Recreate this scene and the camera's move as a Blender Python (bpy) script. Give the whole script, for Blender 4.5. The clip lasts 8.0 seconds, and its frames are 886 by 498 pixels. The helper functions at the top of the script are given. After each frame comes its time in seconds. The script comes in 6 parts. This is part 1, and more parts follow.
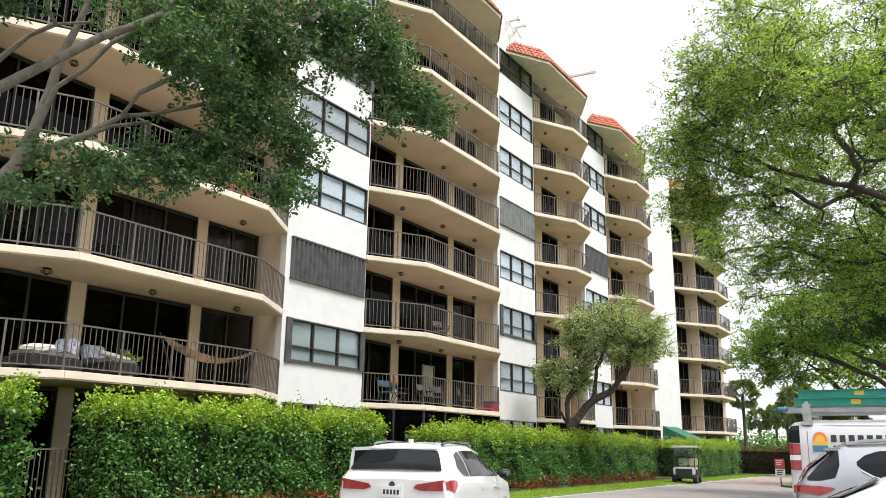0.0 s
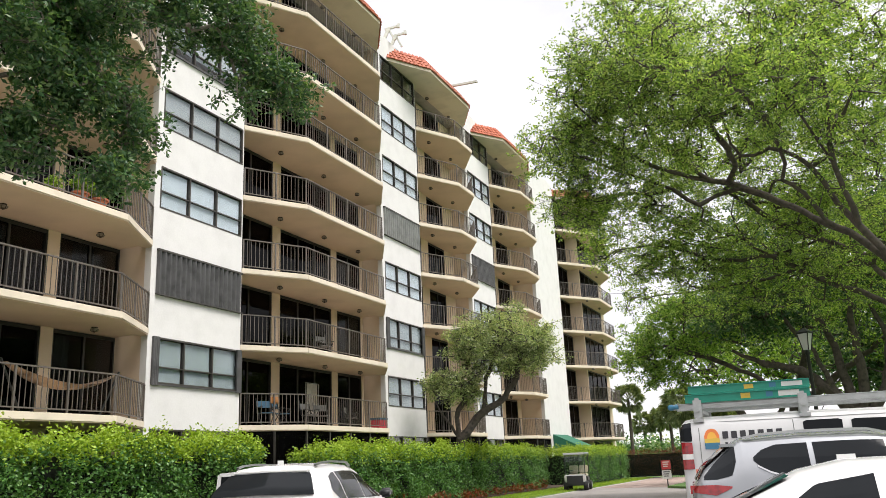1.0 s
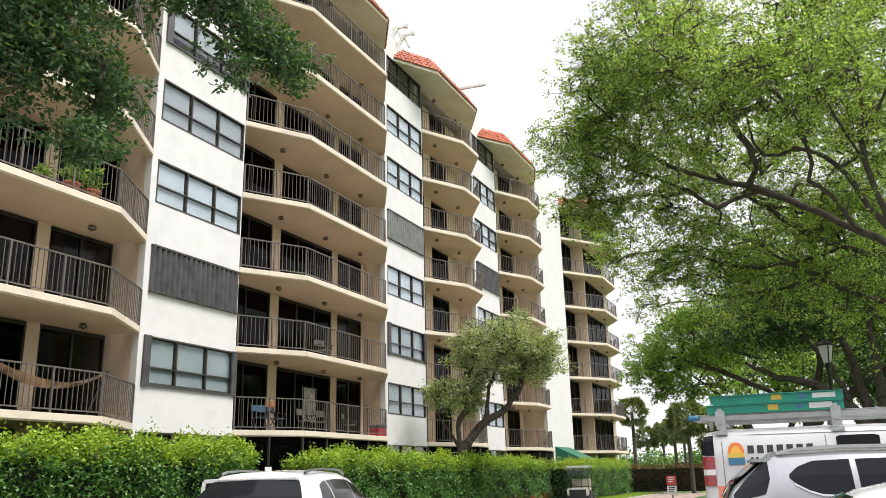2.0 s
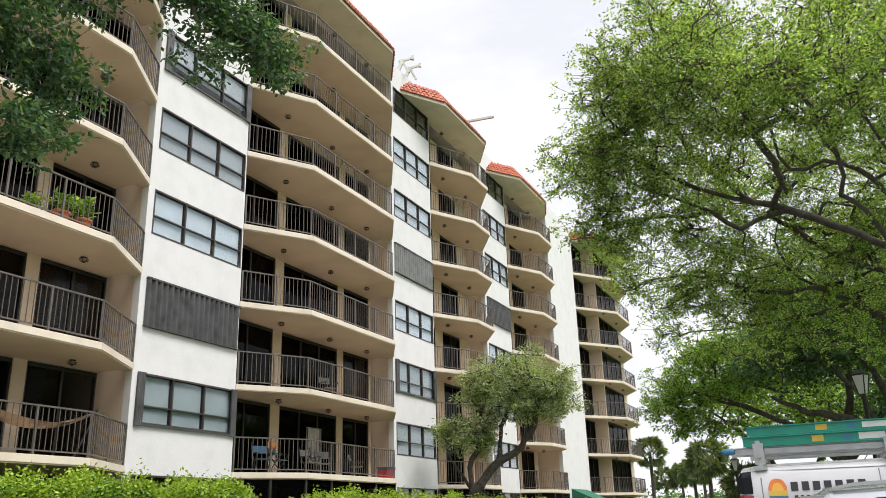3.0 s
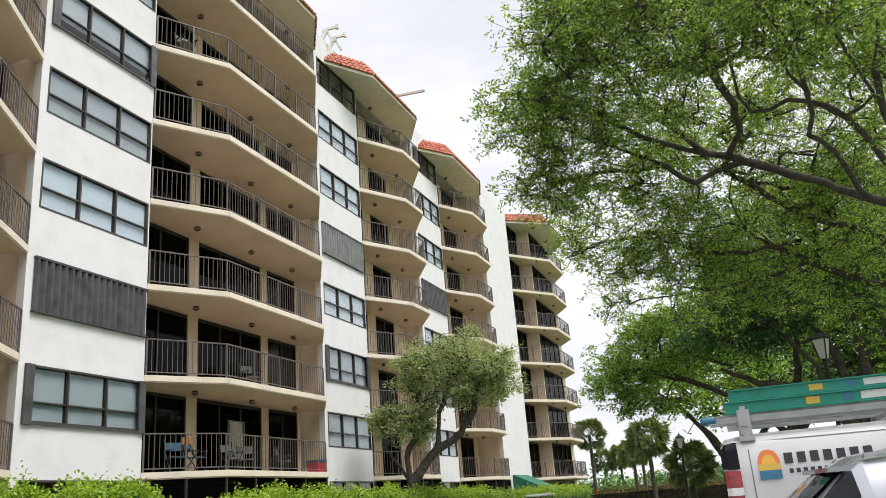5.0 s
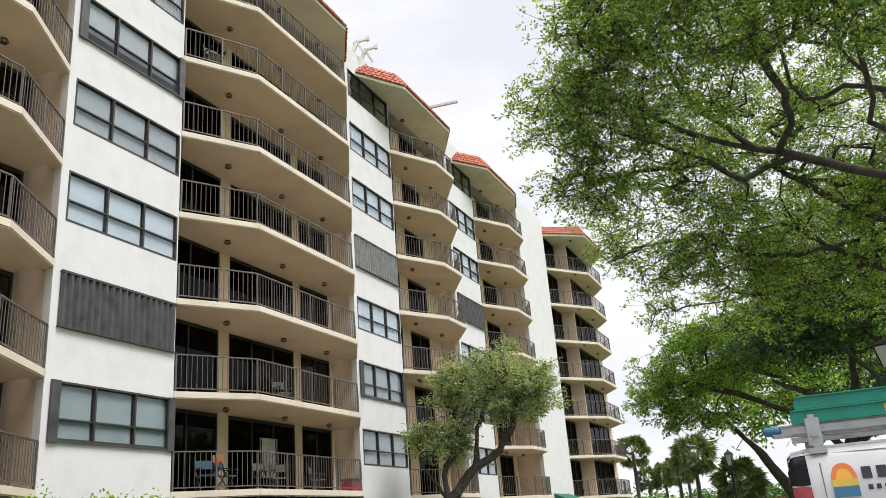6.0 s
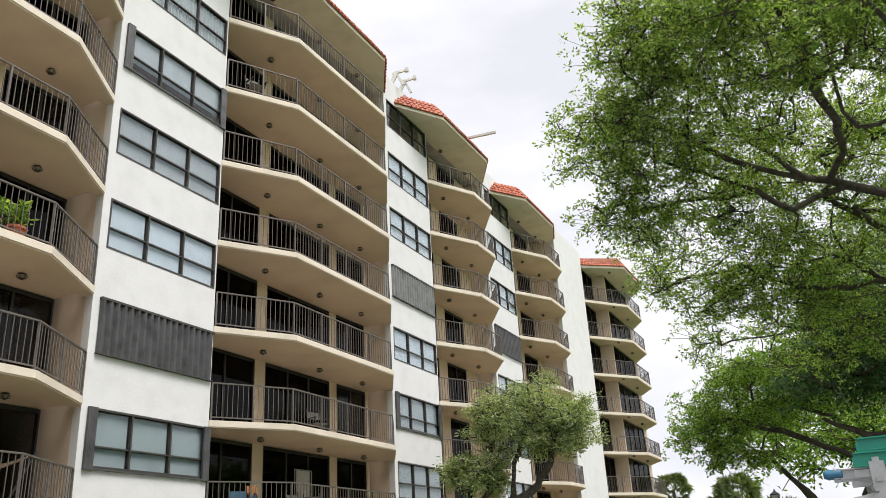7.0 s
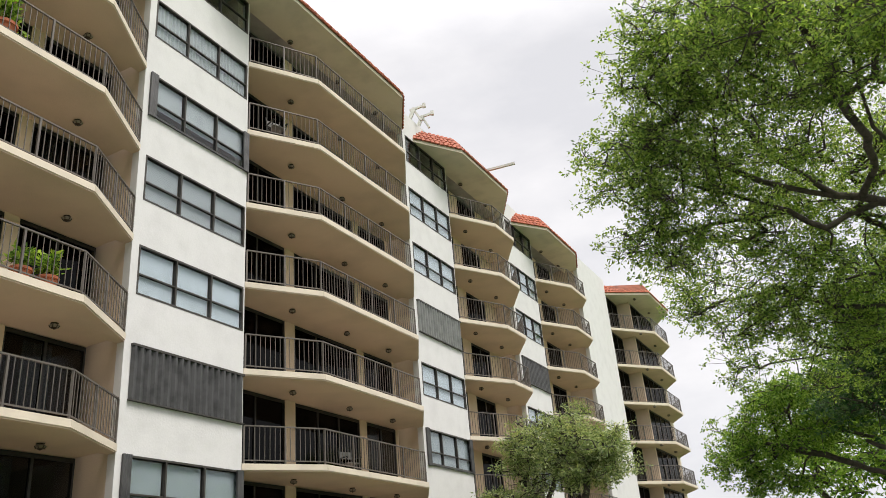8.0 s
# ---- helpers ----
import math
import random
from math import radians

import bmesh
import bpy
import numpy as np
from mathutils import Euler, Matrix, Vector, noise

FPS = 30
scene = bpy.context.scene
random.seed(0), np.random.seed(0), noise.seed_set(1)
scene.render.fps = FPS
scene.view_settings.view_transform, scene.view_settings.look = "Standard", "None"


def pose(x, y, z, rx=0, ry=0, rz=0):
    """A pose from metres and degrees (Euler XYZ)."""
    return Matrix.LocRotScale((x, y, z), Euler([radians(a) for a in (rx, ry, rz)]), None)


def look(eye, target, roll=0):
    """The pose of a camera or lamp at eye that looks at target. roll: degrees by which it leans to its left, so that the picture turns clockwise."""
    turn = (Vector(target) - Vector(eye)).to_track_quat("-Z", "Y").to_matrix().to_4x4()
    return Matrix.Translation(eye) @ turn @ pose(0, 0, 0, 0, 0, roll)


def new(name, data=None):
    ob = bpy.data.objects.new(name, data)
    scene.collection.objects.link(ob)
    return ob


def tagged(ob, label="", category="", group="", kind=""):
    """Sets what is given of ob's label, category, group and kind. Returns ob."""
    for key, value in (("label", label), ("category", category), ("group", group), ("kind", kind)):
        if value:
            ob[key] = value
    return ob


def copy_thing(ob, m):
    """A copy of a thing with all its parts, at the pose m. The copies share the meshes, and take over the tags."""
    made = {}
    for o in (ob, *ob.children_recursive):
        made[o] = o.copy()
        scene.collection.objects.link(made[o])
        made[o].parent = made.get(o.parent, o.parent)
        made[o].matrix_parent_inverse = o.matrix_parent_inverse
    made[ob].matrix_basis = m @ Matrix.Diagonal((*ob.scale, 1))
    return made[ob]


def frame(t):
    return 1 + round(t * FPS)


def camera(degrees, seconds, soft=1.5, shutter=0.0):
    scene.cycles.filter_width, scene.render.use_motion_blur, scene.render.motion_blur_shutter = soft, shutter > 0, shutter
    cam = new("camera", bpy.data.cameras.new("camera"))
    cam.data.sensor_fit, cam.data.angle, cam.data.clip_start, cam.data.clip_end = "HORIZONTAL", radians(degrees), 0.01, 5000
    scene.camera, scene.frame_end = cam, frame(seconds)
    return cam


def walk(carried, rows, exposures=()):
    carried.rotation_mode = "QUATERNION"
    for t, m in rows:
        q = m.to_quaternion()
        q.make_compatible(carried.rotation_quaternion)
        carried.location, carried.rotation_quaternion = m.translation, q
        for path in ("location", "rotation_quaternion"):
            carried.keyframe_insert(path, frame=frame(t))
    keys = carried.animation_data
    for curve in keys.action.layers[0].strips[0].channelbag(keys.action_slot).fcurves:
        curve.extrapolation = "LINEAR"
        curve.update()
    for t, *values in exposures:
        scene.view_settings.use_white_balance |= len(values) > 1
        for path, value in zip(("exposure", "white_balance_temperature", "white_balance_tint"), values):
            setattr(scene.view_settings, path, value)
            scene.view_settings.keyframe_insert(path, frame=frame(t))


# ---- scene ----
cam = camera(56.8, 8.0, soft=0.8)
PATH = [
    (0, (0.45, 0.092, 1.772), (-0.575, 1.742, 2.247), 0.8),
    (0.5, (0.305, 0.702, 1.763), (-0.613, 2.395, 2.305), -1.6),
    (1, (0.109, 1.198, 1.748), (-0.673, 2.966, 2.26), -2.6),
    (1.2, (0.024, 1.373, 1.748), (-0.735, 3.157, 2.243), -2.4),
    (2.3, (-0.437, 2.339, 1.75), (-1.238, 4.082, 2.317), -1.0),
    (2.5, (-0.513, 2.549, 1.75), (-1.322, 4.28, 2.341), -1.0),
    (3, (-0.694, 3.132, 1.727), (-1.491, 4.854, 2.359), -1.8),
    (3.5, (-0.884, 3.69, 1.748), (-1.587, 5.454, 2.373), -4.1),
    (4, (-1.064, 4.185, 1.746), (-1.718, 5.975, 2.354), -4.6),
    (4.5, (-1.283, 4.65, 1.771), (-1.922, 6.448, 2.369), -4.6),
    (6, (-1.696, 5.898, 1.792), (-2.425, 7.643, 2.444), -4.6),
    (6.5, (-1.776, 6.154, 1.842), (-2.542, 7.867, 2.533), -4.4),
    (7, (-1.837, 6.118, 1.854), (-2.631, 7.803, 2.583), -3.3),
    (7.5, (-1.938, 6.084, 1.887), (-2.748, 7.744, 2.656), -4.0),
    (8, (-2.029, 6.085, 1.894), (-2.846, 7.722, 2.701), -5.1),
]
walk(cam, [(t, look(eye, target, roll)) for t, eye, target, roll in PATH],
     exposures=[(0.0, 0.88, 6400, 13), (1.0, 0.74, 6600, 13), (2.4, 0.80, 6450, 13), (3.0, 0.64, 6400, 13), (4.0, 0.58, 6350, 13), (6.9, 0.56, 6400, 13), (8.0, 0.42, 6600, 12)])

# ---- world and light ----
world = bpy.data.worlds.new("world")
scene.world = world
world.use_nodes = True
wt = world.node_tree
wn, wl = wt.nodes, wt.links
sky = wn.new("ShaderNodeTexSky")
sky.sky_type = "NISHITA"
sky.sun_disc = False
sky.sun_elevation, sky.sun_rotation = radians(62), radians(120)
coord = wn.new("ShaderNodeTexCoord")
stretch = wn.new("ShaderNodeMapping")
stretch.inputs["Scale"].default_value = (1.0, 1.0, 2.6)
cloud = wn.new("ShaderNodeTexNoise")
cloud.inputs["Scale"].default_value, cloud.inputs["Detail"].default_value = 3.2, 7.0
cloud.inputs["Roughness"].default_value = 0.55
ramp = wn.new("ShaderNodeValToRGB")
ramp.color_ramp.elements[0].position, ramp.color_ramp.elements[0].color = 0.36, (6.5, 6.6, 6.85, 1)
ramp.color_ramp.elements[1].position, ramp.color_ramp.elements[1].color = 0.62, (8.1, 8.1, 8.2, 1)
blend = wn.new("ShaderNodeMixRGB")
blend.inputs[0].default_value = 0.93
wl.new(coord.outputs["Generated"], stretch.inputs["Vector"])
wl.new(stretch.outputs["Vector"], cloud.inputs["Vector"])
wl.new(cloud.outputs["Fac"], ramp.inputs["Fac"])
wl.new(sky.outputs["Color"], blend.inputs[1])
wl.new(ramp.outputs["Color"], blend.inputs[2])
split = wn.new("ShaderNodeSeparateXYZ")
high = wn.new("ShaderNodeMapRange")
high.inputs["From Min"].default_value, high.inputs["From Max"].default_value = 0.60, 0.95
high.inputs["To Min"].default_value, high.inputs["To Max"].default_value = 0.78, 1.55
veil = wn.new("ShaderNodeMixRGB")
veil.blend_type = "MULTIPLY"
veil.inputs[0].default_value = 1.0
wl.new(coord.outputs["Generated"], split.inputs["Vector"])
wl.new(split.outputs["Z"], high.inputs["Value"])
wl.new(blend.outputs["Color"], veil.inputs[1])
wl.new(high.outputs["Result"], veil.inputs[2])
wl.new(veil.outputs["Color"], wn["Background"].inputs["Color"])
wn["Background"].inputs["Strength"].default_value = 0.12

sun = new("sun", bpy.data.lights.new("sun", "SUN"))
sun.data.energy, sun.data.angle, sun.data.color = 2.6, radians(30), (1.0, 0.97, 0.92)
sun.matrix_world = look((0, 0, 60), (-34, 3, 0))

# ---- materials ----
def mat(name, color, rough=0.6, metal=0.0, vary=0.12, scale=3.0, fine=60.0, bump=0.15, dirt=None, coat=0.0):
    """A painted, stony or metal surface: base colour with broad stains, fine grain and relief."""
    m = bpy.data.materials.new(name)
    m.use_nodes = True
    n, l = m.node_tree.nodes, m.node_tree.links
    b = n["Principled BSDF"]
    b.inputs["Roughness"].default_value, b.inputs["Metallic"].default_value = rough, metal
    b.inputs["Coat Weight"].default_value = coat
    tc = n.new("ShaderNodeTexCoord")
    big, small = n.new("ShaderNodeTexNoise"), n.new("ShaderNodeTexNoise")
    big.inputs["Scale"].default_value, big.inputs["Detail"].default_value = scale, 6.0
    small.inputs["Scale"].default_value, small.inputs["Detail"].default_value = fine, 3.0
    geo = n.new("ShaderNodeNewGeometry")
    l.new(geo.outputs["Position"], big.inputs["Vector"])
    l.new(geo.outputs["Position"], small.inputs["Vector"])
    r = n.new("ShaderNodeValToRGB")
    lo = dirt or tuple(c * (1 - vary * 2) for c in color)
    r.color_ramp.elements[0].position, r.color_ramp.elements[0].color = 0.28, (*lo, 1)
    r.color_ramp.elements[1].position, r.color_ramp.elements[1].color = 0.55, (*color, 1)
    l.new(big.outputs["Fac"], r.inputs["Fac"])
    mix = n.new("ShaderNodeMixRGB")
    mix.blend_type = "MULTIPLY"
    mix.inputs[0].default_value = vary
    l.new(r.outputs["Color"], mix.inputs[1])
    l.new(small.outputs["Fac"], mix.inputs[2])
    l.new(mix.outputs["Color"], b.inputs["Base Color"])
    if bump:
        bp = n.new("ShaderNodeBump")
        bp.inputs["Strength"].default_value, bp.inputs["Distance"].default_value = bump, 0.01
        l.new(small.outputs["Fac"], bp.inputs["Height"])
        l.new(bp.outputs["Normal"], b.inputs["Normal"])
    return m


def varied(name, colors, rough=0.6, island=False, translucent=0.0, gloss=0.22):
    """Pieces that differ one from another: by object, or by loose piece of one mesh."""
    m = bpy.data.materials.new(name)
    m.use_nodes = True
    n, l = m.node_tree.nodes, m.node_tree.links
    b = n["Principled BSDF"]
    b.inputs["Roughness"].default_value = rough
    if island:
        b.inputs["Specular IOR Level"].default_value = gloss
    r = n.new("ShaderNodeValToRGB")
    r.color_ramp.interpolation = "LINEAR"
    while len(r.color_ramp.elements) < len(colors):
        r.color_ramp.elements.new(0.5)
    for i, c in enumerate(colors):
        r.color_ramp.elements[i].position = i / (len(colors) - 1)
        r.color_ramp.elements[i].color = (*c, 1)
    src = n.new("ShaderNodeNewGeometry") if island else n.new("ShaderNodeObjectInfo")
    l.new(src.outputs["Random Per Island" if island else "Random"], r.inputs["Fac"])
    l.new(r.outputs["Color"], b.inputs["Base Color"])
    if translucent:
        t = n.new("ShaderNodeBsdfTranslucent")
        mx = n.new("ShaderNodeMixShader")
        bright = n.new("ShaderNodeMixRGB")
        bright.blend_type = "MULTIPLY"
        bright.inputs[0].default_value = 1.0
        bright.inputs[2].default_value = (1.3, 1.25, 0.45, 1)
        l.new(r.outputs["Color"], bright.inputs[1])
        l.new(bright.outputs["Color"], t.inputs["Color"])
        mx.inputs[0].default_value = translucent
        l.new(b.outputs["BSDF"], mx.inputs[1])
        l.new(t.outputs["BSDF"], mx.inputs[2])
        l.new(mx.outputs["Shader"], n["Material Output"].inputs["Surface"])
    return m


def glass(name, tint, rough=0.02, gloss=0.85, straight=0.03):
    """Thin tinted glass: see-through with Fresnel gloss."""
    m = bpy.data.materials.new(name)
    m.use_nodes = True
    n, l = m.node_tree.nodes, m.node_tree.links
    n.remove(n["Principled BSDF"])
    tr, gl = n.new("ShaderNodeBsdfTransparent"), n.new("ShaderNodeBsdfGlossy")
    tr.inputs["Color"].default_value = (*tint, 1)
    gl.inputs["Roughness"].default_value = rough
    fr = n.new("ShaderNodeLayerWeight")
    fr.inputs["Blend"].default_value = 0.5
    steep = n.new("ShaderNodeMath")
    steep.operation = "POWER"
    steep.inputs[1].default_value = 4.0
    least = n.new("ShaderNodeMath")
    least.operation = "MULTIPLY_ADD"
    least.inputs[1].default_value, least.inputs[2].default_value = gloss, straight
    l.new(fr.outputs["Facing"], steep.inputs[0])
    l.new(steep.outputs["Value"], least.inputs[0])
    mx = n.new("ShaderNodeMixShader")
    l.new(least.outputs["Value"], mx.inputs[0])
    l.new(tr.outputs["BSDF"], mx.inputs[1])
    l.new(gl.outputs["BSDF"], mx.inputs[2])
    l.new(mx.outputs["Shader"], n["Material Output"].inputs["Surface"])
    return m


WHITE = mat("white_stucco", (0.685, 0.68, 0.67), 0.85, vary=0.09, scale=1.6, fine=18, bump=0.4, dirt=(0.63, 0.625, 0.615))
BEIGE = mat("beige_stucco", (0.62, 0.495, 0.37), 0.85, vary=0.07, scale=0.7, fine=30, bump=0.5)
CREAM = mat("cream_edge", (0.70, 0.62, 0.50), 0.8, vary=0.08, scale=1.2, fine=40, bump=0.3)
BRONZE = mat("bronze_metal", (0.075, 0.068, 0.06), 0.45, 0.5, vary=0.1, scale=4, bump=0.05)
DOORFRAME = mat("dark_door_frame", (0.022, 0.02, 0.019), 0.5, 0.2, vary=0.1, bump=0.03)
RAILGREY = mat("rail_paint", (0.138, 0.122, 0.106), 0.5, 0.2, vary=0.15, scale=5, bump=0.08)
SHUTTER = mat("shutter_metal", (0.10, 0.10, 0.10), 0.5, 0.4, vary=0.25, scale=2.5, fine=40, bump=0.1)
PALESHUT = mat("pale_shutter", (0.22, 0.23, 0.215), 0.5, 0.3, vary=0.2, scale=2.5, fine=40, bump=0.1)
BLIND = mat("blind_cloth", (0.72, 0.75, 0.78), 0.7, vary=0.06, scale=3, bump=0.05)
GREYBLIND = mat("grey_blind", (0.5, 0.5, 0.5), 0.7, vary=0.06, scale=3, bump=0.05)
GREENBLIND = mat("green_blind", (0.40, 0.43, 0.43), 0.7, vary=0.08, scale=2, bump=0.05)
CURTAIN = mat("curtain", (0.55, 0.55, 0.54), 0.9, vary=0.1, scale=5, bump=0.1)
# darkness of the unlit rooms, painted into the wall colour
ROOM = mat("room_shade", (0.014, 0.013, 0.012), 0.9, vary=0.2, scale=1.0, bump=0)
PANE = glass("window_glass", (0.86, 0.9, 0.92))
DOORGLASS = glass("tinted_door_glass", (0.05, 0.053, 0.056), gloss=0.12, straight=0.012)
LIGHTGLASS = glass("light_door_glass", (0.42, 0.43, 0.44), gloss=0.16, straight=0.015)
SCREEN = glass("insect_screen", (0.30, 0.30, 0.31), 0.5, gloss=0.05, straight=0.004)
CONCRETE = mat("roof_concrete", (0.45, 0.44, 0.42), 0.9, vary=0.2, scale=1.0, bump=0.3)
TILE = varied("clay_tile", [(0.36, 0.10, 0.055), (0.44, 0.145, 0.085), (0.40, 0.12, 0.07), (0.28, 0.085, 0.055)], 0.75)
TILES = varied("clay_tiles", [(0.36, 0.10, 0.055), (0.44, 0.145, 0.085), (0.40, 0.12, 0.07), (0.28, 0.085, 0.055)], 0.75, island=True)
TILEBED = mat("tile_bed", (0.28, 0.09, 0.05), 0.9, vary=0.2)
PINKPAVE = mat("pink_paving", (0.36, 0.27, 0.23), 0.9, vary=0.25, scale=1.5, fine=60, bump=0.4)
ASPHALT = mat("asphalt", (0.25, 0.23, 0.215), 0.9, vary=0.1, scale=0.6, fine=90, bump=0.5)
GRASS = mat("lawn", (0.09, 0.18, 0.04), 0.95, vary=0.16, scale=1.5, fine=60, bump=0.8)
SOIL = mat("mulch", (0.07, 0.045, 0.03), 0.95, vary=0.3, scale=2, fine=50, bump=0.8)
KERB = mat("kerb_concrete", (0.42, 0.40, 0.37), 0.9, vary=0.15, scale=2, bump=0.4)
FIXTURE = mat("lamp_metal", (0.055, 0.04, 0.03), 0.4, 0.6, vary=0.1, bump=0.05)
FROST = mat("lamp_glass", (0.22, 0.19, 0.15), 0.3, vary=0.05, bump=0)
BARK = mat("grey_bark", (0.23, 0.20, 0.165), 0.95, vary=0.4, scale=9, fine=55, bump=1.0, dirt=(0.10, 0.095, 0.075))
# near-black fill: the shade deep inside the hedges, put into the colour
CORE = mat("hedge_inner_shade", (0.010, 0.016, 0.007), 1.0, vary=0.3, scale=4, bump=0.5)
DARKBARK = mat("dark_bark", (0.10, 0.082, 0.068), 0.95, vary=0.35, scale=7, fine=45, bump=1.0, dirt=(0.035, 0.032, 0.026))

# ---- building helpers ----
def mesh_of(bm, name, material, smooth=False):
    me = bpy.data.meshes.new(name)
    bm.normal_update()
    bm.to_mesh(me)
    bm.free()
    me.materials.append(material)
    if smooth:
        me.polygons.foreach_set("use_smooth", [True] * len(me.polygons))
    return me


def part(name, bm, material, parent=None, label="", smooth=False):
    ob = new(name, mesh_of(bm, name, material, smooth))
    if parent:
        ob.parent = parent
    if label:
        tagged(ob, label)
    return ob


def share(name, me, parent, m=None):
    ob = new(name, me)
    ob.parent = parent
    if m:
        ob.matrix_basis = m
    return ob


def box(bm, x0, x1, y0, y1, z0, z1):
    v = [bm.verts.new((x, y, z)) for z in (z0, z1) for x, y in ((x0, y0), (x1, y0), (x1, y1), (x0, y1))]
    for f in ((3, 2, 1, 0), (4, 5, 6, 7), (0, 1, 5, 4), (1, 2, 6, 5), (2, 3, 7, 6), (3, 0, 4, 7)):
        bm.faces.new([v[i] for i in f])
    return bm


def prism(bm, poly, z0, z1):
    """An upright prism over a counter-clockwise outline."""
    lo = [bm.verts.new((x, y, z0)) for x, y in poly]
    hi = [bm.verts.new((x, y, z1)) for x, y in poly]
    bm.faces.new(lo[::-1])
    bm.faces.new(hi)
    for i in range(len(poly)):
        j = (i + 1) % len(poly)
        bm.faces.new((lo[i], lo[j], hi[j], hi[i]))
    return bm


def bar(bm, a, b, w, h=None, sides=0):
    """A square or round bar from a to b."""
    a, b = Vector(a), Vector(b)
    d = (b - a).normalized()
    up = Vector((0, 0, 1)) if abs(d.z) < 0.95 else Vector((1, 0, 0))
    s = d.cross(up).normalized()
    u = s.cross(d)
    h = h or w
    if sides:
        ring = [s * (w / 2 * math.cos(2 * math.pi * i / sides)) + u * (h / 2 * math.sin(2 * math.pi * i / sides)) for i in range(sides)]
    else:
        ring = [s * w / 2 + u * h / 2, -s * w / 2 + u * h / 2, -s * w / 2 - u * h / 2, s * w / 2 - u * h / 2]
    A, B = [bm.verts.new(a + r) for r in ring], [bm.verts.new(b + r) for r in ring]
    k = len(ring)
    for i in range(k):
        bm.faces.new((A[i], B[i], B[(i + 1) % k], A[(i + 1) % k]))
    bm.faces.new(A)
    bm.faces.new(B[::-1])
    return bm


def lathe(bm, profile, sides=12, centre=(0, 0, 0), axis="z"):
    """Turn (radius, height) pairs about an axis."""
    rings = []
    c = Vector(centre)
    for r, h in profile:
        ring = []
        for i in range(sides):
            a = 2 * math.pi * i / sides
            p = (r * math.cos(a), r * math.sin(a), h)
            p = p if axis == "z" else ((p[0], h, p[1]) if axis == "y" else (h, p[0], p[1]))
            ring.append(bm.verts.new(c + Vector(p)))
        rings.append(ring)
    for A, B in zip(rings, rings[1:]):
        for i in range(sides):
            bm.faces.new((A[i], A[(i + 1) % sides], B[(i + 1) % sides], B[i]))
    bm.faces.new(rings[0][::-1])
    bm.faces.new(rings[-1])
    return bm


def ring_frame(bm, x0, x1, y0, y1, z0, z1, f, g):
    """A closed rectangular frame in one piece; g is the head's height."""
    outer = [(y0, z0), (y1, z0), (y1, z1), (y0, z1)]
    inner = [(y0 + f, z0 + f), (y1 - f, z0 + f), (y1 - f, z1 - g), (y0 + f, z1 - g)]
    loops = [[bm.verts.new((x, y, z)) for y, z in pts] for x, pts in ((x1, outer), (x1, inner), (x0, inner), (x0, outer))]
    for A, B in zip(loops, loops[1:] + loops[:1]):
        for i in range(4):
            j = (i + 1) % 4
            bm.faces.new((A[i], A[j], B[j], B[i]))
    return bm


GROUND = 0.2
X0, X1, XB, XR = -17.63, -16.32, -18.6, -24.0
XW, XF = -17.0, -14.72  # blank far wall and the front of the far bay
EAVE = 22.06


def under(k):
    """Underside of the slab that is the floor of storey k."""
    return 5.86 + 2.7 * (k - 3)


# ---- ground ----
bm = bmesh.new()
bmesh.ops.create_grid(bm, x_segments=40, y_segments=40, size=1500)
ground = part("ground", bm, GRASS)
ground.location.z = GROUND - 0.06
tagged(ground, "grassy ground running out to the horizon", "ground", kind="structure")
road = tagged(part("road", box(bmesh.new(), -11.8, 4.6, -60, 66, GROUND - 0.3, GROUND), ASPHALT), "pale worn asphalt drive beside the building", "road", kind="structure")
bm = box(bmesh.new(), -12.0, -11.8, -60, 68, GROUND - 0.3, GROUND + 0.02)
bmesh.ops.bevel(bm, geom=bm.edges[:], offset=0.008, segments=2, affect="EDGES")
tagged(part("kerb", bm, KERB), "grey concrete kerb along the drive", "kerb", kind="structure")
bm = prism(bmesh.new(), [(-11.8, 48.0), (-10.6, 47.0), (-7.4, 46.2), (-7.4, 66.0), (-14.4, 66.0), (-11.8, 58.0)], GROUND - 0.2, GROUND + 0.006)
tagged(part("pavement", bm, PINKPAVE), "pinkish paved end of the drive", "pavement", kind="structure")
bm = prism(bmesh.new(), [(-4.5, 22.0), (9.0, 22.0), (9.0, 66.0), (-7.4, 66.0), (-7.4, 44.5), (-4.5, 41.0)], GROUND - 0.2, GROUND + 0.1)
tagged(part("lawn", bm, GRASS), "mown grass under the shade trees", "grass", kind="structure")
lawn = tagged(part("lawn", box(bmesh.new(), -14.3, -12.0, -60, 68, GROUND - 0.3, GROUND + 0.03), GRASS), "mown green grass strip beside the drive", "grass", kind="structure")
tagged(part("planting_bed", box(bmesh.new(), -17.5, -14.3, -60, 66, GROUND - 0.3, GROUND + 0.14), SOIL), "dark mulched planting bed against the building", "ground", kind="structure")

# ---- apartment building ----
building = tagged(new("apartment_building"), "eight-storey white and beige apartment block with balconies and red tiled eaves", "apartment building")
building.location = (X0, 36, GROUND)
HOME = Matrix.Translation((-X0, -36, -GROUND))


def bpart(name, bm, material, label="", smooth=False):
    """A part of the building, given in world places."""
    bmesh.ops.transform(bm, matrix=HOME, verts=bm.verts)
    return part(name, bm, material, building, label, smooth)


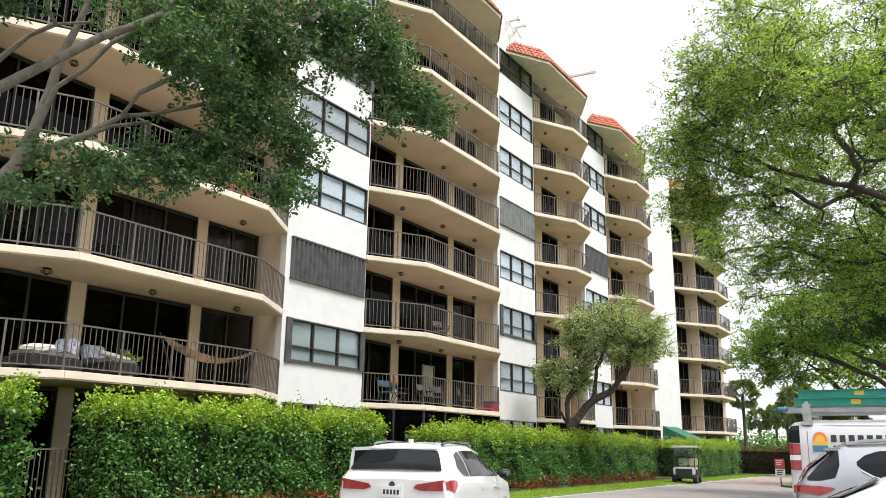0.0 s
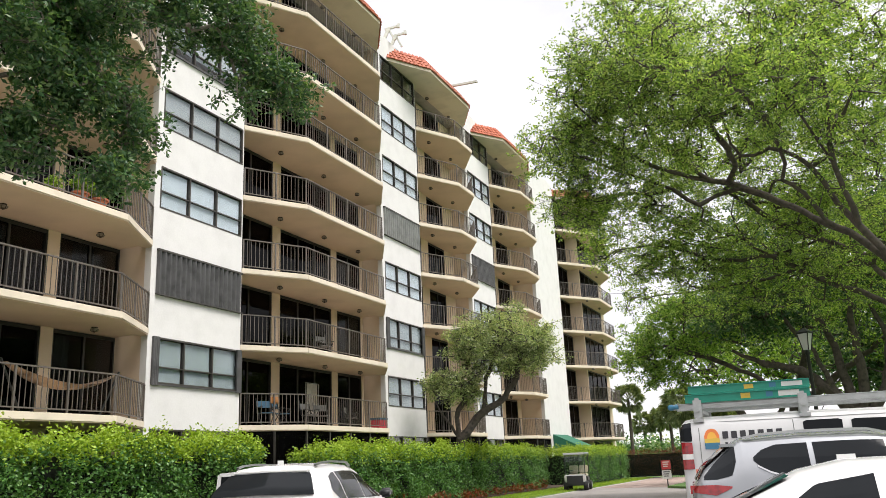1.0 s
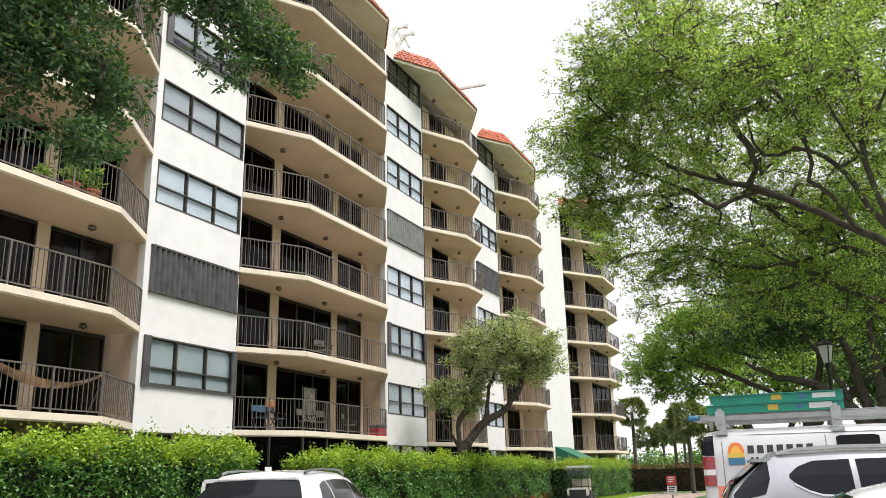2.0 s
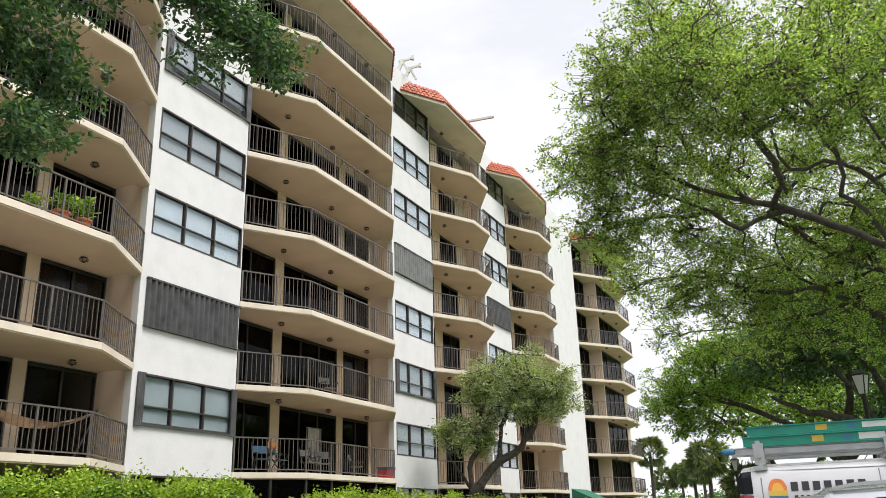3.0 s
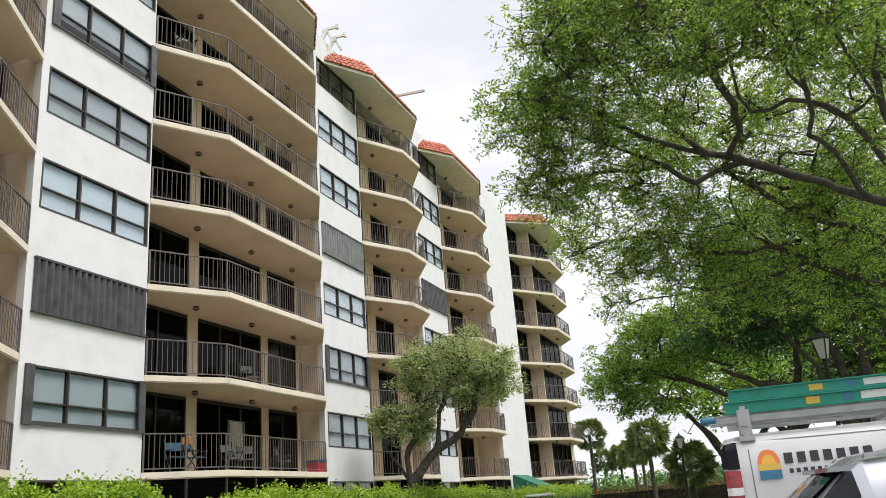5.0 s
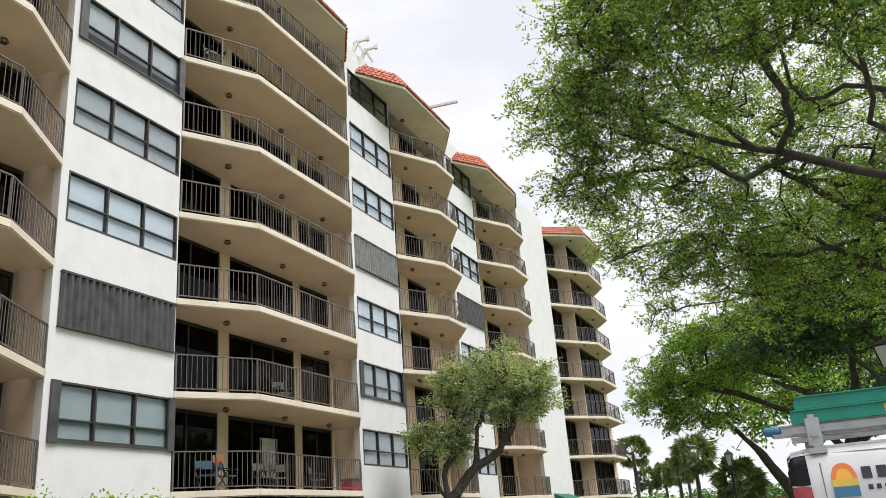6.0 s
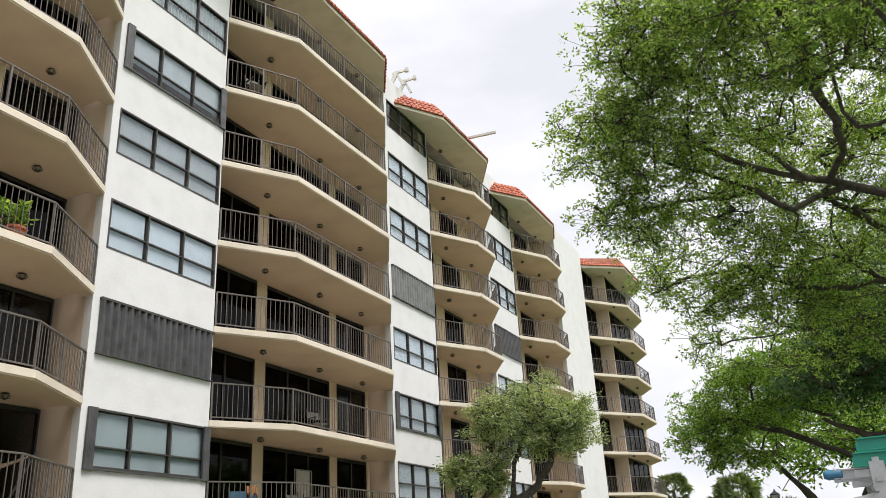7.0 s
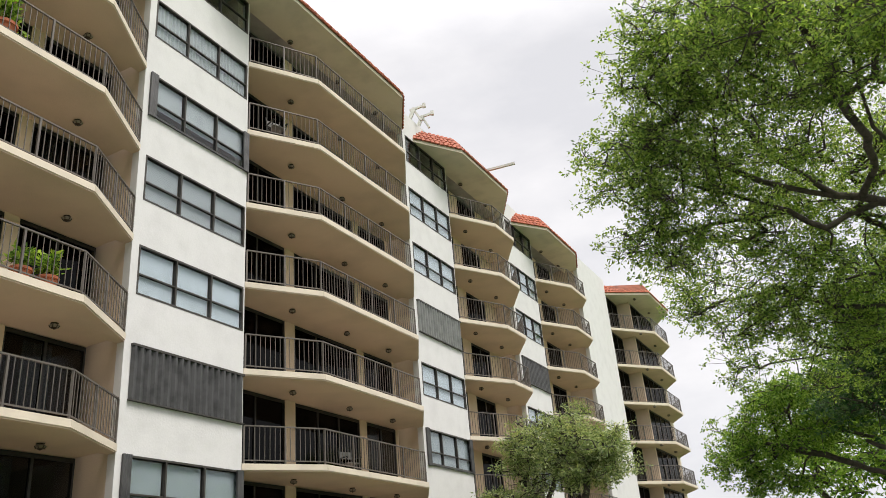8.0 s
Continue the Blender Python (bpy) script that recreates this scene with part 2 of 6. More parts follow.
PANELS = [(4.8, 9.05), (19.5, 23.8), (34.2, 38.35), (45.25, 49.2)]
BAYS = [(9.05, 11.25, 17.2, 19.5, X1, X0, X0), (23.8, 25.98, 31.95, 34.2, X1, X0, X0), (38.35, 40.85, 43.1, 45.25, X1, X0, X0),
        (49.2, 51.75, 54.6, 55.8, X1, X0, XW), (61.9, 65.2, 69.6, 72.0, XF, XW, -16.1)]
WIN_W0, WIN_W1 = 0.24, 0.06  # white margins beside the windows

# white window walls with an opening in every storey
for y0, y1 in PANELS:
    a, b = y0 + WIN_W0, y1 - WIN_W1
    for ya, yb in ((y0, a), (b, y1)):
        bpart("wall", box(bmesh.new(), X0 - 0.25, X0, ya, yb, GROUND - 0.2, 23.3), WHITE, "white stucco window wall")
    for k in range(1, 9):
        z0 = GROUND - 0.2 if k == 1 else under(k)
        sill = under(k) + 1.32 if k > 1 else 1.1
        bpart("wall", box(bmesh.new(), X0 - 0.25, X0, a, b, z0, sill), WHITE, "white stucco window wall")
    bpart("wall", box(bmesh.new(), X0 - 0.25, X0, a, b, under(9), 23.3), WHITE, "white stucco window wall")
    for y in (y0 + 0.15, y1 - 0.15):
        bpart("party_wall", box(bmesh.new(), XR, X0 - 0.25, y - 0.15, y + 0.15, GROUND - 0.2, 22.3), BEIGE)
# far blank wall, rear wall coloured near-black as room shade, near end
bpart("wall", box(bmesh.new(), XW - 0.25, XW, 55.8, 61.9, GROUND - 0.2, 23.2), WHITE, "blank white stucco wall")
bpart("wall", box(bmesh.new(), XR, XW - 0.25, 55.8, 56.1, GROUND - 0.2, 22.3), BEIGE)
bpart("wall", box(bmesh.new(), XR, XW - 0.25, 61.6, 61.9, GROUND - 0.2, 22.3), BEIGE)
bpart("wall", box(bmesh.new(), XR, -16.1, 72.0, 72.3, GROUND - 0.2, 22.3), WHITE)
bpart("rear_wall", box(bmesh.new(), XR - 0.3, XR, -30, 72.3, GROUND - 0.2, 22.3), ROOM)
bpart("wall", box(bmesh.new(), XR, X0, -30, 4.8, GROUND - 0.2, 23.3), WHITE, "white stucco end wall")
bpart("roof", box(bmesh.new(), XR, X0 - 0.3, 4.85, 71.9, 22.31, 22.45), CONCRETE, "flat concrete roof")


def rail_points(bay):
    ya, yb, yc, yd, xf, xa, xd = bay
    return [Vector((xa + 0.02, ya + 0.05, 0)), Vector((xf - 0.08, yb, 0)), Vector((xf - 0.08, yc, 0)), Vector((xd + 0.02, yd - 0.05, 0))]


BALUSTER = box(bmesh.new(), -0.008, 0.008, -0.008, 0.008, 0, 0.95)
BALUSTER = mesh_of(BALUSTER, "baluster", RAILGREY)
POST = mesh_of(box(bmesh.new(), -0.024, 0.024, -0.024, 0.024, 0, 1.05), "post", RAILGREY)


def balcony(bay, k, single):
    """Slab with rounded cream edge, side walls, railing with posts and bars."""
    ya, yb, yc, yd, xf, xa, xd = bay
    z = under(k)
    bm = prism(bmesh.new(), [(XR, ya + 0.3), (xa - 0.26, ya + 0.3), (xa - 0.26, ya), (xa, ya), (xf, yb), (xf, yc), (xd, yd), (xd - 0.26, yd), (xd - 0.26, yd - 0.3), (XR, yd - 0.3)], z, z + 0.2)
    slab = bpart("balcony", bm, BEIGE, "beige balcony slab with a cream edge")
    pts = rail_points(bay)
    # cream edge band, a little proud of the slab
    bm = bmesh.new()
    out = [Vector((xa, ya, 0)), Vector((xf, yb, 0)), Vector((xf, yc, 0)), Vector((xd, yd, 0))]
    for a, b in zip(out, out[1:]):
        bar(bm, HOME @ (a + Vector((0, 0, z + 0.12))), HOME @ (b + Vector((0, 0, z + 0.12))), 0.05, 0.17)
    part("slab_edge", bm, CREAM, slab, "cream painted slab edge")
    zt = z + 0.2
    for name, dz, w, h in (("top_rail", 1.06, 0.05, 0.035), ("bottom_rail", 0.1, 0.03, 0.03)):
        bm = bmesh.new()
        for a, b in zip(pts, pts[1:]):
            bar(bm, HOME @ (a + Vector((0, 0, zt + dz))), HOME @ (b + Vector((0, 0, zt + dz))), w, h)
        part(name, bm, RAILGREY, slab)
    spots = []
    for a, b in zip(pts, pts[1:]):
        d = b - a
        n = max(1, round(d.length / 1.45))
        turn = math.degrees(math.atan2(d.y, d.x))
        for i in range(n + 1):
            if i < n or b is pts[-1]:
                p = HOME @ (a + d * (i / n))
                share("post", POST, slab, pose(p.x, p.y, p.z + zt, 0, 0, turn))
        m = max(2, round(d.length / 0.15))
        for i in range(1, m):
            if abs((i / m * n) % 1) > 0.02:
                p = HOME @ (a + d * (i / m))
                spots.append((p.x, p.y, p.z + zt + 0.1, turn))
    if single:
        for x, y, zz, turn in spots:
            share("baluster", BALUSTER, slab, pose(x, y, zz, 0, 0, turn))
    else:
        bm = bmesh.new()
        for x, y, zz, turn in spots:
            bar(bm, (x, y, zz), (x, y, zz + 0.95), 0.016)
        tagged(part("baluster_infill", bm, RAILGREY, slab), kind="stuff")
    return slab


def sliding_door(y0, y1, k, leaves, x=XB, curtain=0.0, seed=0):
    """A dark-framed glass door across an opening of the balcony's back wall."""
    z0 = under(k) + 0.2 if k > 1 else GROUND + 0.1
    z1 = under(k + 1) - 0.02
    bm = bmesh.new()
    f = 0.05
    ring_frame(bm, x - 0.1, x, y0, y1, z0, z1, f, f + 0.05)
    door = bpart("sliding_door", bm, DOORFRAME, "dark bronze framed sliding glass door")
    w = (y1 - y0 - 2 * f) / leaves
    for i in range(1, leaves):
        yy = y0 + f + i * w
        bm = box(bmesh.new(), x - 0.09, x - 0.01, yy - 0.035, yy + 0.035, z0 + f, z1 - f - 0.05)
        bmesh.ops.transform(bm, matrix=HOME, verts=bm.verts)
        part("mullion", bm, DOORFRAME, door)
    for i in range(leaves):
        pane = box(bmesh.new(), x - 0.062, x - 0.05, y0 + f + i * w + 0.036, y0 + f + (i + 1) * w - 0.036, z0 + f, z1 - f - 0.05)
        bmesh.ops.transform(pane, matrix=HOME, verts=pane.verts)
        part("pane", pane, LIGHTGLASS if curtain else DOORGLASS, door, "dark tinted glass").visible_shadow = False
    if curtain:
        bm = bmesh.new()
        r = random.Random(seed)
        a = y0 + f + (r.random() * 0.3) * (y1 - y0)
        n = int((y1 - y0) * curtain / 0.07)
        vs = [(x - 0.28 + 0.05 * math.sin(i * 1.9 + r.random()), a + i * 0.07) for i in range(n + 1)]
        lo = [bm.verts.new((p[0], p[1], z0 + 0.05)) for p in vs]
        hi = [bm.verts.new((p[0], p[1], z1 - 0.1)) for p in vs]
        for i in range(n):
            bm.faces.new((lo[i], lo[i + 1], hi[i + 1], hi[i]))
        bmesh.ops.transform(bm, matrix=HOME, verts=bm.verts)
        part("curtain", bm, CURTAIN, door, "pale pleated curtain")


def window(y0, y1, k, kind):
    """Aluminium window of three lights over three, or its closed storm shutter."""
    z0 = under(k) + 1.32 if k > 1 else 1.1
    z1 = under(k + 1)
    y0, y1 = y0 + WIN_W0, y1 - WIN_W1
    if kind in ("shutter", "pale_shutter"):
        bm = bmesh.new()
        n = 72
        xs = [X0 + 0.02 + (0.075 if i % 4 in (1, 2) else 0.0) for i in range(n + 1)]
        ys = [y0 - 0.02 + (y1 - y0 + 0.04) * i / n for i in range(n + 1)]
        lo = [bm.verts.new((x, y, z0 - 0.02)) for x, y in zip(xs, ys)]
        hi = [bm.verts.new((x, y, z1 - 0.06)) for x, y in zip(xs, ys)]
        for i in range(n):
            bm.faces.new((lo[i], lo[i + 1], hi[i + 1], hi[i]))
        m = SHUTTER if kind == "shutter" else PALESHUT
        sh = bpart("storm_shutter", bm, m, "closed grey accordion storm shutter")
        for za, zb in ((z1 - 0.06, z1), (z0 - 0.05, z0 - 0.022)):
            bm = box(bmesh.new(), X0 + 0.003, X0 + 0.1, y0 - 0.03, y1 + 0.03, za, zb)
            bmesh.ops.transform(bm, matrix=HOME, verts=bm.verts)
            part("track", bm, BRONZE, sh)
        return
    bm = bmesh.new()
    x = X0 + 0.012
    f = 0.05
    ring_frame(bm, x - 0.12, x, y0, y1, z0, z1, f, f)
    win = bpart("window", bm, BRONZE, "dark framed window of three lights")
    zm = z0 + (z1 - z0) * (0.36 if kind.startswith("framed") else 0.42)
    cols = [y0 + (y1 - y0) * i / 3 for i in range(4)]
    for y in cols[1:3]:
        bm = box(bmesh.new(), x - 0.12, x, y - f / 2, y + f / 2, z0 + f, z1 - f)
        bmesh.ops.transform(bm, matrix=HOME, verts=bm.verts)
        part("mullion", bm, BRONZE, win)
    for i in range(3):
        a = cols[i] + (f if i == 0 else f / 2)
        b = cols[i + 1] - (f if i == 2 else f / 2)
        bm = box(bmesh.new(), x - 0.1, x - 0.02, a, b, zm - 0.02, zm + 0.02)
        bmesh.ops.transform(bm, matrix=HOME, verts=bm.verts)
        part("meeting_rail", bm, BRONZE, win)
    for i in range(3):
        a = cols[i] + (f if i == 0 else f / 2)
        b = cols[i + 1] - (f if i == 2 else f / 2)
        for za, zb, dx in ((z0 + f, zm - 0.02, 0.05), (zm + 0.02, z1 - f, 0.075)):
            pane = box(bmesh.new(), x - dx - 0.006, x - dx, a, b, za, zb)
            bmesh.ops.transform(pane, matrix=HOME, verts=pane.verts)
            part("pane", pane, PANE, win).visible_shadow = False
    cloth = {"blind": BLIND, "grey": GREYBLIND, "green": GREENBLIND, "framed": GREYBLIND, "framed_green": GREENBLIND, "curtain": CURTAIN, "dark": None}[kind]
    if cloth:
        bm = bmesh.new()
        xb = x - 0.115
        low = z0 + (0.05 if kind != "framed" else 0.35)
        if kind == "curtain":
            n = int((y1 - y0) / 0.05)
            vs = [(xb + 0.03 * math.sin(i * 2.1 + k), y0 + 0.06 + i * 0.05) for i in range(n - 1)]
            lo = [bm.verts.new((p[0], p[1], low)) for p in vs]
            hi = [bm.verts.new((p[0], p[1], z1 - 0.07)) for p in vs]
            for i in range(len(vs) - 1):
                bm.faces.new((lo[i], lo[i + 1], hi[i + 1], hi[i]))
        else:
            n = 1 if "green" in kind or kind == "framed" else 24
            for i in range(n):
                za = low + (z1 - 0.07 - low) * i / n
                zb = low + (z1 - 0.07 - low) * min(n, i + 1.05) / n
                for c in range(3):
                    a, b = cols[c] + 0.05, cols[c + 1] - 0.05
                    q = [bm.verts.new(p) for p in ((xb + 0.006, a, za), (xb + 0.006, b, za), (xb, b, zb), (xb, a, zb))]
                    bm.faces.new(q)
        bmesh.ops.transform(bm, matrix=HOME, verts=bm.verts)
        part("blind", bm, cloth, win, "lowered window blind")
    if kind.startswith("framed"):
        for a, b in ((y0 - 0.06, y0 + 0.2), (y1 - 0.16, y1 + 0.08)):
            bm = bmesh.new()
            ys = [a + (b - a) * i / 8 for i in range(9)]
            prism(bm, [(X0 + 0.014, b), (X0 + 0.014, a)] + [(X0 + (0.10 if i % 2 else 0.075), y) for i, y in enumerate(ys)], z0 - 0.06, z1)
            bmesh.ops.transform(bm, matrix=HOME, verts=bm.verts)
            part("storm_shutter", bm, SHUTTER, win, "folded grey accordion shutter stack")
        bm = box(bmesh.new(), X0 + 0.014, X0 + 0.07, y0 + 0.2, y1 - 0.16, z0 - 0.05, z0 - 0.01)
        bmesh.ops.transform(bm, matrix=HOME, verts=bm.verts)
        part("shutter_track", bm, SHUTTER, win)


KINDS = [
    ["dark", "grey", "blind", "grey", "blind", "grey", "curtain", "dark"],
    ["dark", "framed_green", "shutter", "blind", "grey", "framed", "curtain", "dark"],
    ["dark", "green", "framed_green", "blind", "pale_shutter", "blind", "blind", "dark"],
    ["dark", "green", "green", "blind", "shutter", "blind", "blind", "dark"],
]
for (y0, y1), kinds in zip(PANELS, KINDS):
    for k in range(1, 9):
        window(y0, y1, k, kinds[k - 1])

# back walls: beige piers between glass doors
OPENINGS = [
    [(9.4, 12.65), (13.1, 16.6), (17.0, 19.2)],
    [(24.1, 26.9), (27.42, 31.2), (31.65, 33.7)],
    [(38.65, 40.5), (41.4, 43.6)],
    [(49.5, 51.5), (52.4, 54.8)],
]
pick = random.Random(5)
for bay, holes in zip(BAYS, OPENINGS):
    edges = [bay[0] + 0.3] + [v for h in holes for v in h] + [bay[3] - 0.3]
    for k in range(1, 9):
        z0 = under(k) + 0.2 if k > 1 else GROUND
        for a, b in zip(edges[::2], edges[1::2]):
            if b - a > 0.02:
                bpart("back_wall", box(bmesh.new(), XB - 0.2, XB + 0.02, a, b, z0, under(k + 1)), BEIGE, "beige stucco balcony wall")
    for k in range(1, 9):
        for i, (a, b) in enumerate(holes):
            sliding_door(a, b, k, 2 if b - a < 3 else 3, curtain=0.4 if bay is BAYS[0] and k == 3 else pick.choice((0, 0, 0, 0.25, 0)), seed=k * 7 + i)
# the far bay steps forward behind its balconies
for k in range(1, 9):
    z0 = under(k) + 0.2 if k > 1 else GROUND
    bpart("back_wall", box(bmesh.new(), XW - 0.2, -16.1, 64.7, 64.9, z0, under(k + 1)), BEIGE, "beige stucco balcony wall")
    bpart("back_wall", box(bmesh.new(), -16.3, -16.1, 71.0, 72.0, z0, under(k + 1)), BEIGE, "beige stucco balcony wall")
    sliding_door(61.95, 64.7, k, 2, x=XW - 0.05)
    sliding_door(64.9, 71.0, k, 4, x=-16.1, curtain=pick.choice((0, 0.3, 0.5)), seed=k)

for i, bay in enumerate(BAYS):
    for k in range(2, 9):
        balcony(bay, k, i == 1 and k in (2, 3, 4))

# screened porches under the lowest balconies
for bay in BAYS[1:4]:
    pts = rail_points(bay)
    z0, z1 = GROUND + 0.1, under(2) - 0.01
    for a, b in zip(pts, pts[1:]):
        d = b - a
        n = max(1, round(d.length / 1.5))
        for i in range(n):
            p, q = a + d * (i / n), a + d * ((i + 1) / n)
            bm = bmesh.new()
            bar(bm, HOME @ (p + Vector((0, 0, (z0 + z1) / 2))), HOME @ (q + Vector((0, 0, (z0 + z1) / 2))), 0.012, z1 - z0)
            screen = part("porch_screen", bm, SCREEN, building, "dark insect screen panel")
            bm = bmesh.new()
            bar(bm, HOME @ (p + Vector((0.02, 0, z0))), HOME @ (p + Vector((0.02, 0, z1))), 0.06)
            part("screen_post", bm, BRONZE, screen)

# eaves: soffit slab, fascia and mansard of barrel tiles
EAVES = [
    [(X0, 5.9), (X1 + 0.1, 8.2), (X1 + 0.1, 17.3), (X0, 19.5)],
    [(X0, 20.6), (X1 + 0.1, 22.9), (X1 + 0.12, 31.9), (X0, 34.2)],
    [(X0, 35.2), (X1 + 0.1, 37.52), (X1 + 0.1, 42.8), (X0, 45.25)],
    [(X0, 46.42), (X1 + 0.1, 48.55), (X1 + 0.12, 53.4), (XW, 55.8)],
    [(XW, 61.9), (-14.35, 64.1), (-14.3, 69.5), (-16.1, 72.3)],
]
bm = bmesh.new()
ring = []
for i in range(7):
    a = math.pi * i / 6
    ring.append((math.cos(a), math.sin(a)))
lo = [bm.verts.new((0.125 * c, -0.02, 0.075 * s)) for c, s in ring]
hi = [bm.verts.new((0.105 * c, 0.33, 0.065 * s)) for c, s in ring]
for i in range(6):
    bm.faces.new((lo[i], hi[i], hi[i + 1], lo[i + 1]))
bm.faces.new(lo)
TILEMESH = mesh_of(bm, "tile", TILE)

for n, eave in enumerate(EAVES):
    back = [(X0 - 0.26, eave[-1][1]), (X0 - 0.26, eave[0][1])]
    roof = bpart("eave", prism(bmesh.new(), eave + back, EAVE, EAVE + 0.16), CREAM, "cream eave with plastered soffit")
    bm = bmesh.new()
    slopes = []
    for a, b in zip(eave, eave[1:]):
        a, b = Vector((*a, 0)), Vector((*b, 0))
        d = (b - a).normalized()
        inn = Vector((-d.y, d.x, 0))
        slopes.append((a, b, d, inn))
    # mansard bed
    outer = [Vector((*p, EAVE + 0.17)) for p in eave]
    inner = []
    for i in range(4):
        ins = [slopes[j][3] for j in (i - 1, i) if 0 <= j < 3]
        v = sum(ins, Vector()).normalized()
        v = v / max(0.5, v.dot(ins[0])) * 0.55
        inner.append(outer[i] + v + Vector((0, 0, 0.86)))
    inner[0].x, inner[3].x = min(inner[0].x, X0 - 0.3), min(inner[3].x, X0 - 0.3)
    o = [bm.verts.new(p) for p in outer]
    q = [bm.verts.new(p) for p in inner]
    for i in range(3):
        bm.faces.new((o[i], o[i + 1], q[i + 1], q[i]))
    q2 = [bm.verts.new((X0 - 1.2, p.y, p.z)) for p in inner]
    for i in range(3):
        bm.faces.new((q[i], q[i + 1], q2[i + 1], q2[i]))
    bmesh.ops.transform(bm, matrix=HOME, verts=bm.verts)
    bed = part("mansard", bm, TILEBED, roof, "steep mansard of red clay barrel tiles")
    rest = bmesh.new()
    for i in range(3):
        A, B, C, D = outer[i], outer[i + 1], inner[i + 1], inner[i]
        ex = (B - A).normalized()
        up = (D - A) - ex * (D - A).dot(ex)
        height = up.length
        ey = up.normalized()
        ez = ex.cross(ey)
        courses = 4
        for c in range(courses):
            v = c / courses
            left, right = A.lerp(D, v + 0.5 / courses), B.lerp(C, v + 0.5 / courses)
            s0, s1 = (left - A).dot(ex), (right - A).dot(ex)
            count = int((s1 - s0) / 0.23)
            for j in range(count):
                s = s0 + (j + 0.5) * (s1 - s0) / count
                p = A + ex * s + ey * (v * height - 0.03) + ez * (0.02 + 0.012 * (j % 2))
                m = Matrix.Translation(HOME @ p) @ Matrix((ex, ey, ez)).transposed().to_4x4() @ pose(0, 0, 0, -4 + 2 * math.sin(j * 3.7 + c), 0, 0)
                if n == 2:
                    share("tile", TILEMESH, bed, m)
                else:
                    for f in TILEMESH.polygons:
                        rest.faces.new([rest.verts.new(m @ TILEMESH.vertices[w].co) for w in f.vertices])
    if n != 2:
        bmesh.ops.remove_doubles(rest, verts=rest.verts, dist=0.0005)
        tagged(part("tiles", rest, TILES, bed), kind="stuff")
    else:
        rest.free()

# soffit lamps
lamp = tagged(new("ceiling_light"), "small bronze lantern fixed to a balcony soffit", "ceiling light", group="balcony soffit lamps")
part("base", lathe(bmesh.new(), [(0.12, -0.002), (0.125, -0.02), (0.10, -0.045)], 8), FIXTURE, lamp)
part("shade", lathe(bmesh.new(), [(0.10, -0.046), (0.155, -0.07), (0.16, -0.085), (0.11, -0.16), (0.05, -0.18)], 8), FROST, lamp, "frosted glass shade")
bm = bmesh.new()
for i in range(6):
    a = i * math.pi / 3
    c, s = math.cos(a), math.sin(a)
    bar(bm, (0.162 * c, 0.162 * s, -0.08), (0.115 * c, 0.115 * s, -0.163), 0.02)
lathe(bm, [(0.115, -0.161), (0.05, -0.185), (0.02, -0.21)], 8)
part("cage", bm, FIXTURE, lamp)
LAMPS = [(11.4, 14.5, 17.6), (26.2, 29.3, 32.1), (40.2, 43.2), (51.2, 54.2), (64.2, 68.2)]
first = True
for bay, ys in zip(BAYS, LAMPS):
    for k in range(3, 10):
        for y in ys:
            m = pose(-17.72 if bay[4] == X1 else -15.5, y, under(k) if k < 9 else EAVE) @ Matrix.Scale(0.85, 4)
            if first:
                lamp.matrix_basis = m
                first = False
            else:
                copy_thing(lamp, m)

# ---- greenery ----
LEAF_DARK = varied("dark_leaf", [(0.022, 0.062, 0.03), (0.042, 0.105, 0.045), (0.075, 0.15, 0.062), (0.17, 0.26, 0.13)], 0.3, True, 0.45, 0.36)
LEAF_BRIGHT = varied("bright_leaf", [(0.06, 0.125, 0.035), (0.165, 0.285, 0.07), (0.30, 0.44, 0.125), (0.48, 0.60, 0.22)], 0.4, True, 0.6, 0.4)
LEAF_OAK = varied("olive_leaf", [(0.12, 0.175, 0.085), (0.23, 0.315, 0.155), (0.37, 0.45, 0.25), (0.55, 0.59, 0.41)], 0.5, True, 0.5)
LEAF_MID = varied("mid_leaf", [(0.05, 0.12, 0.025), (0.13, 0.25, 0.045), (0.235, 0.38, 0.085), (0.38, 0.51, 0.16)], 0.45, True, 0.56)
LEAF_HEDGE = varied("hedge_leaf", [(0.025, 0.08, 0.02), (0.055, 0.15, 0.03), (0.095, 0.215, 0.048), (0.165, 0.30, 0.09)], 0.35, True, 0.25, 0.34)
LEAF_FRESH = varied("fresh_leaf", [(0.17, 0.28, 0.025), (0.27, 0.40, 0.04), (0.40, 0.53, 0.09)], 0.35, True, 0.35)
LEAF_RED = varied("red_leaf", [(0.12, 0.03, 0.01), (0.22, 0.05, 0.015), (0.08, 0.07, 0.015)], 0.5, True, 0.2)
LEAF_BROWN = varied("brown_leaf", [(0.07, 0.03, 0.015), (0.12, 0.05, 0.025), (0.06, 0.06, 0.02), (0.16, 0.07, 0.03)], 0.5, True, 0.2)
FROND = varied("palm_frond", [(0.06, 0.09, 0.035), (0.11, 0.15, 0.06), (0.22, 0.26, 0.13)], 0.45, True, 0.35)


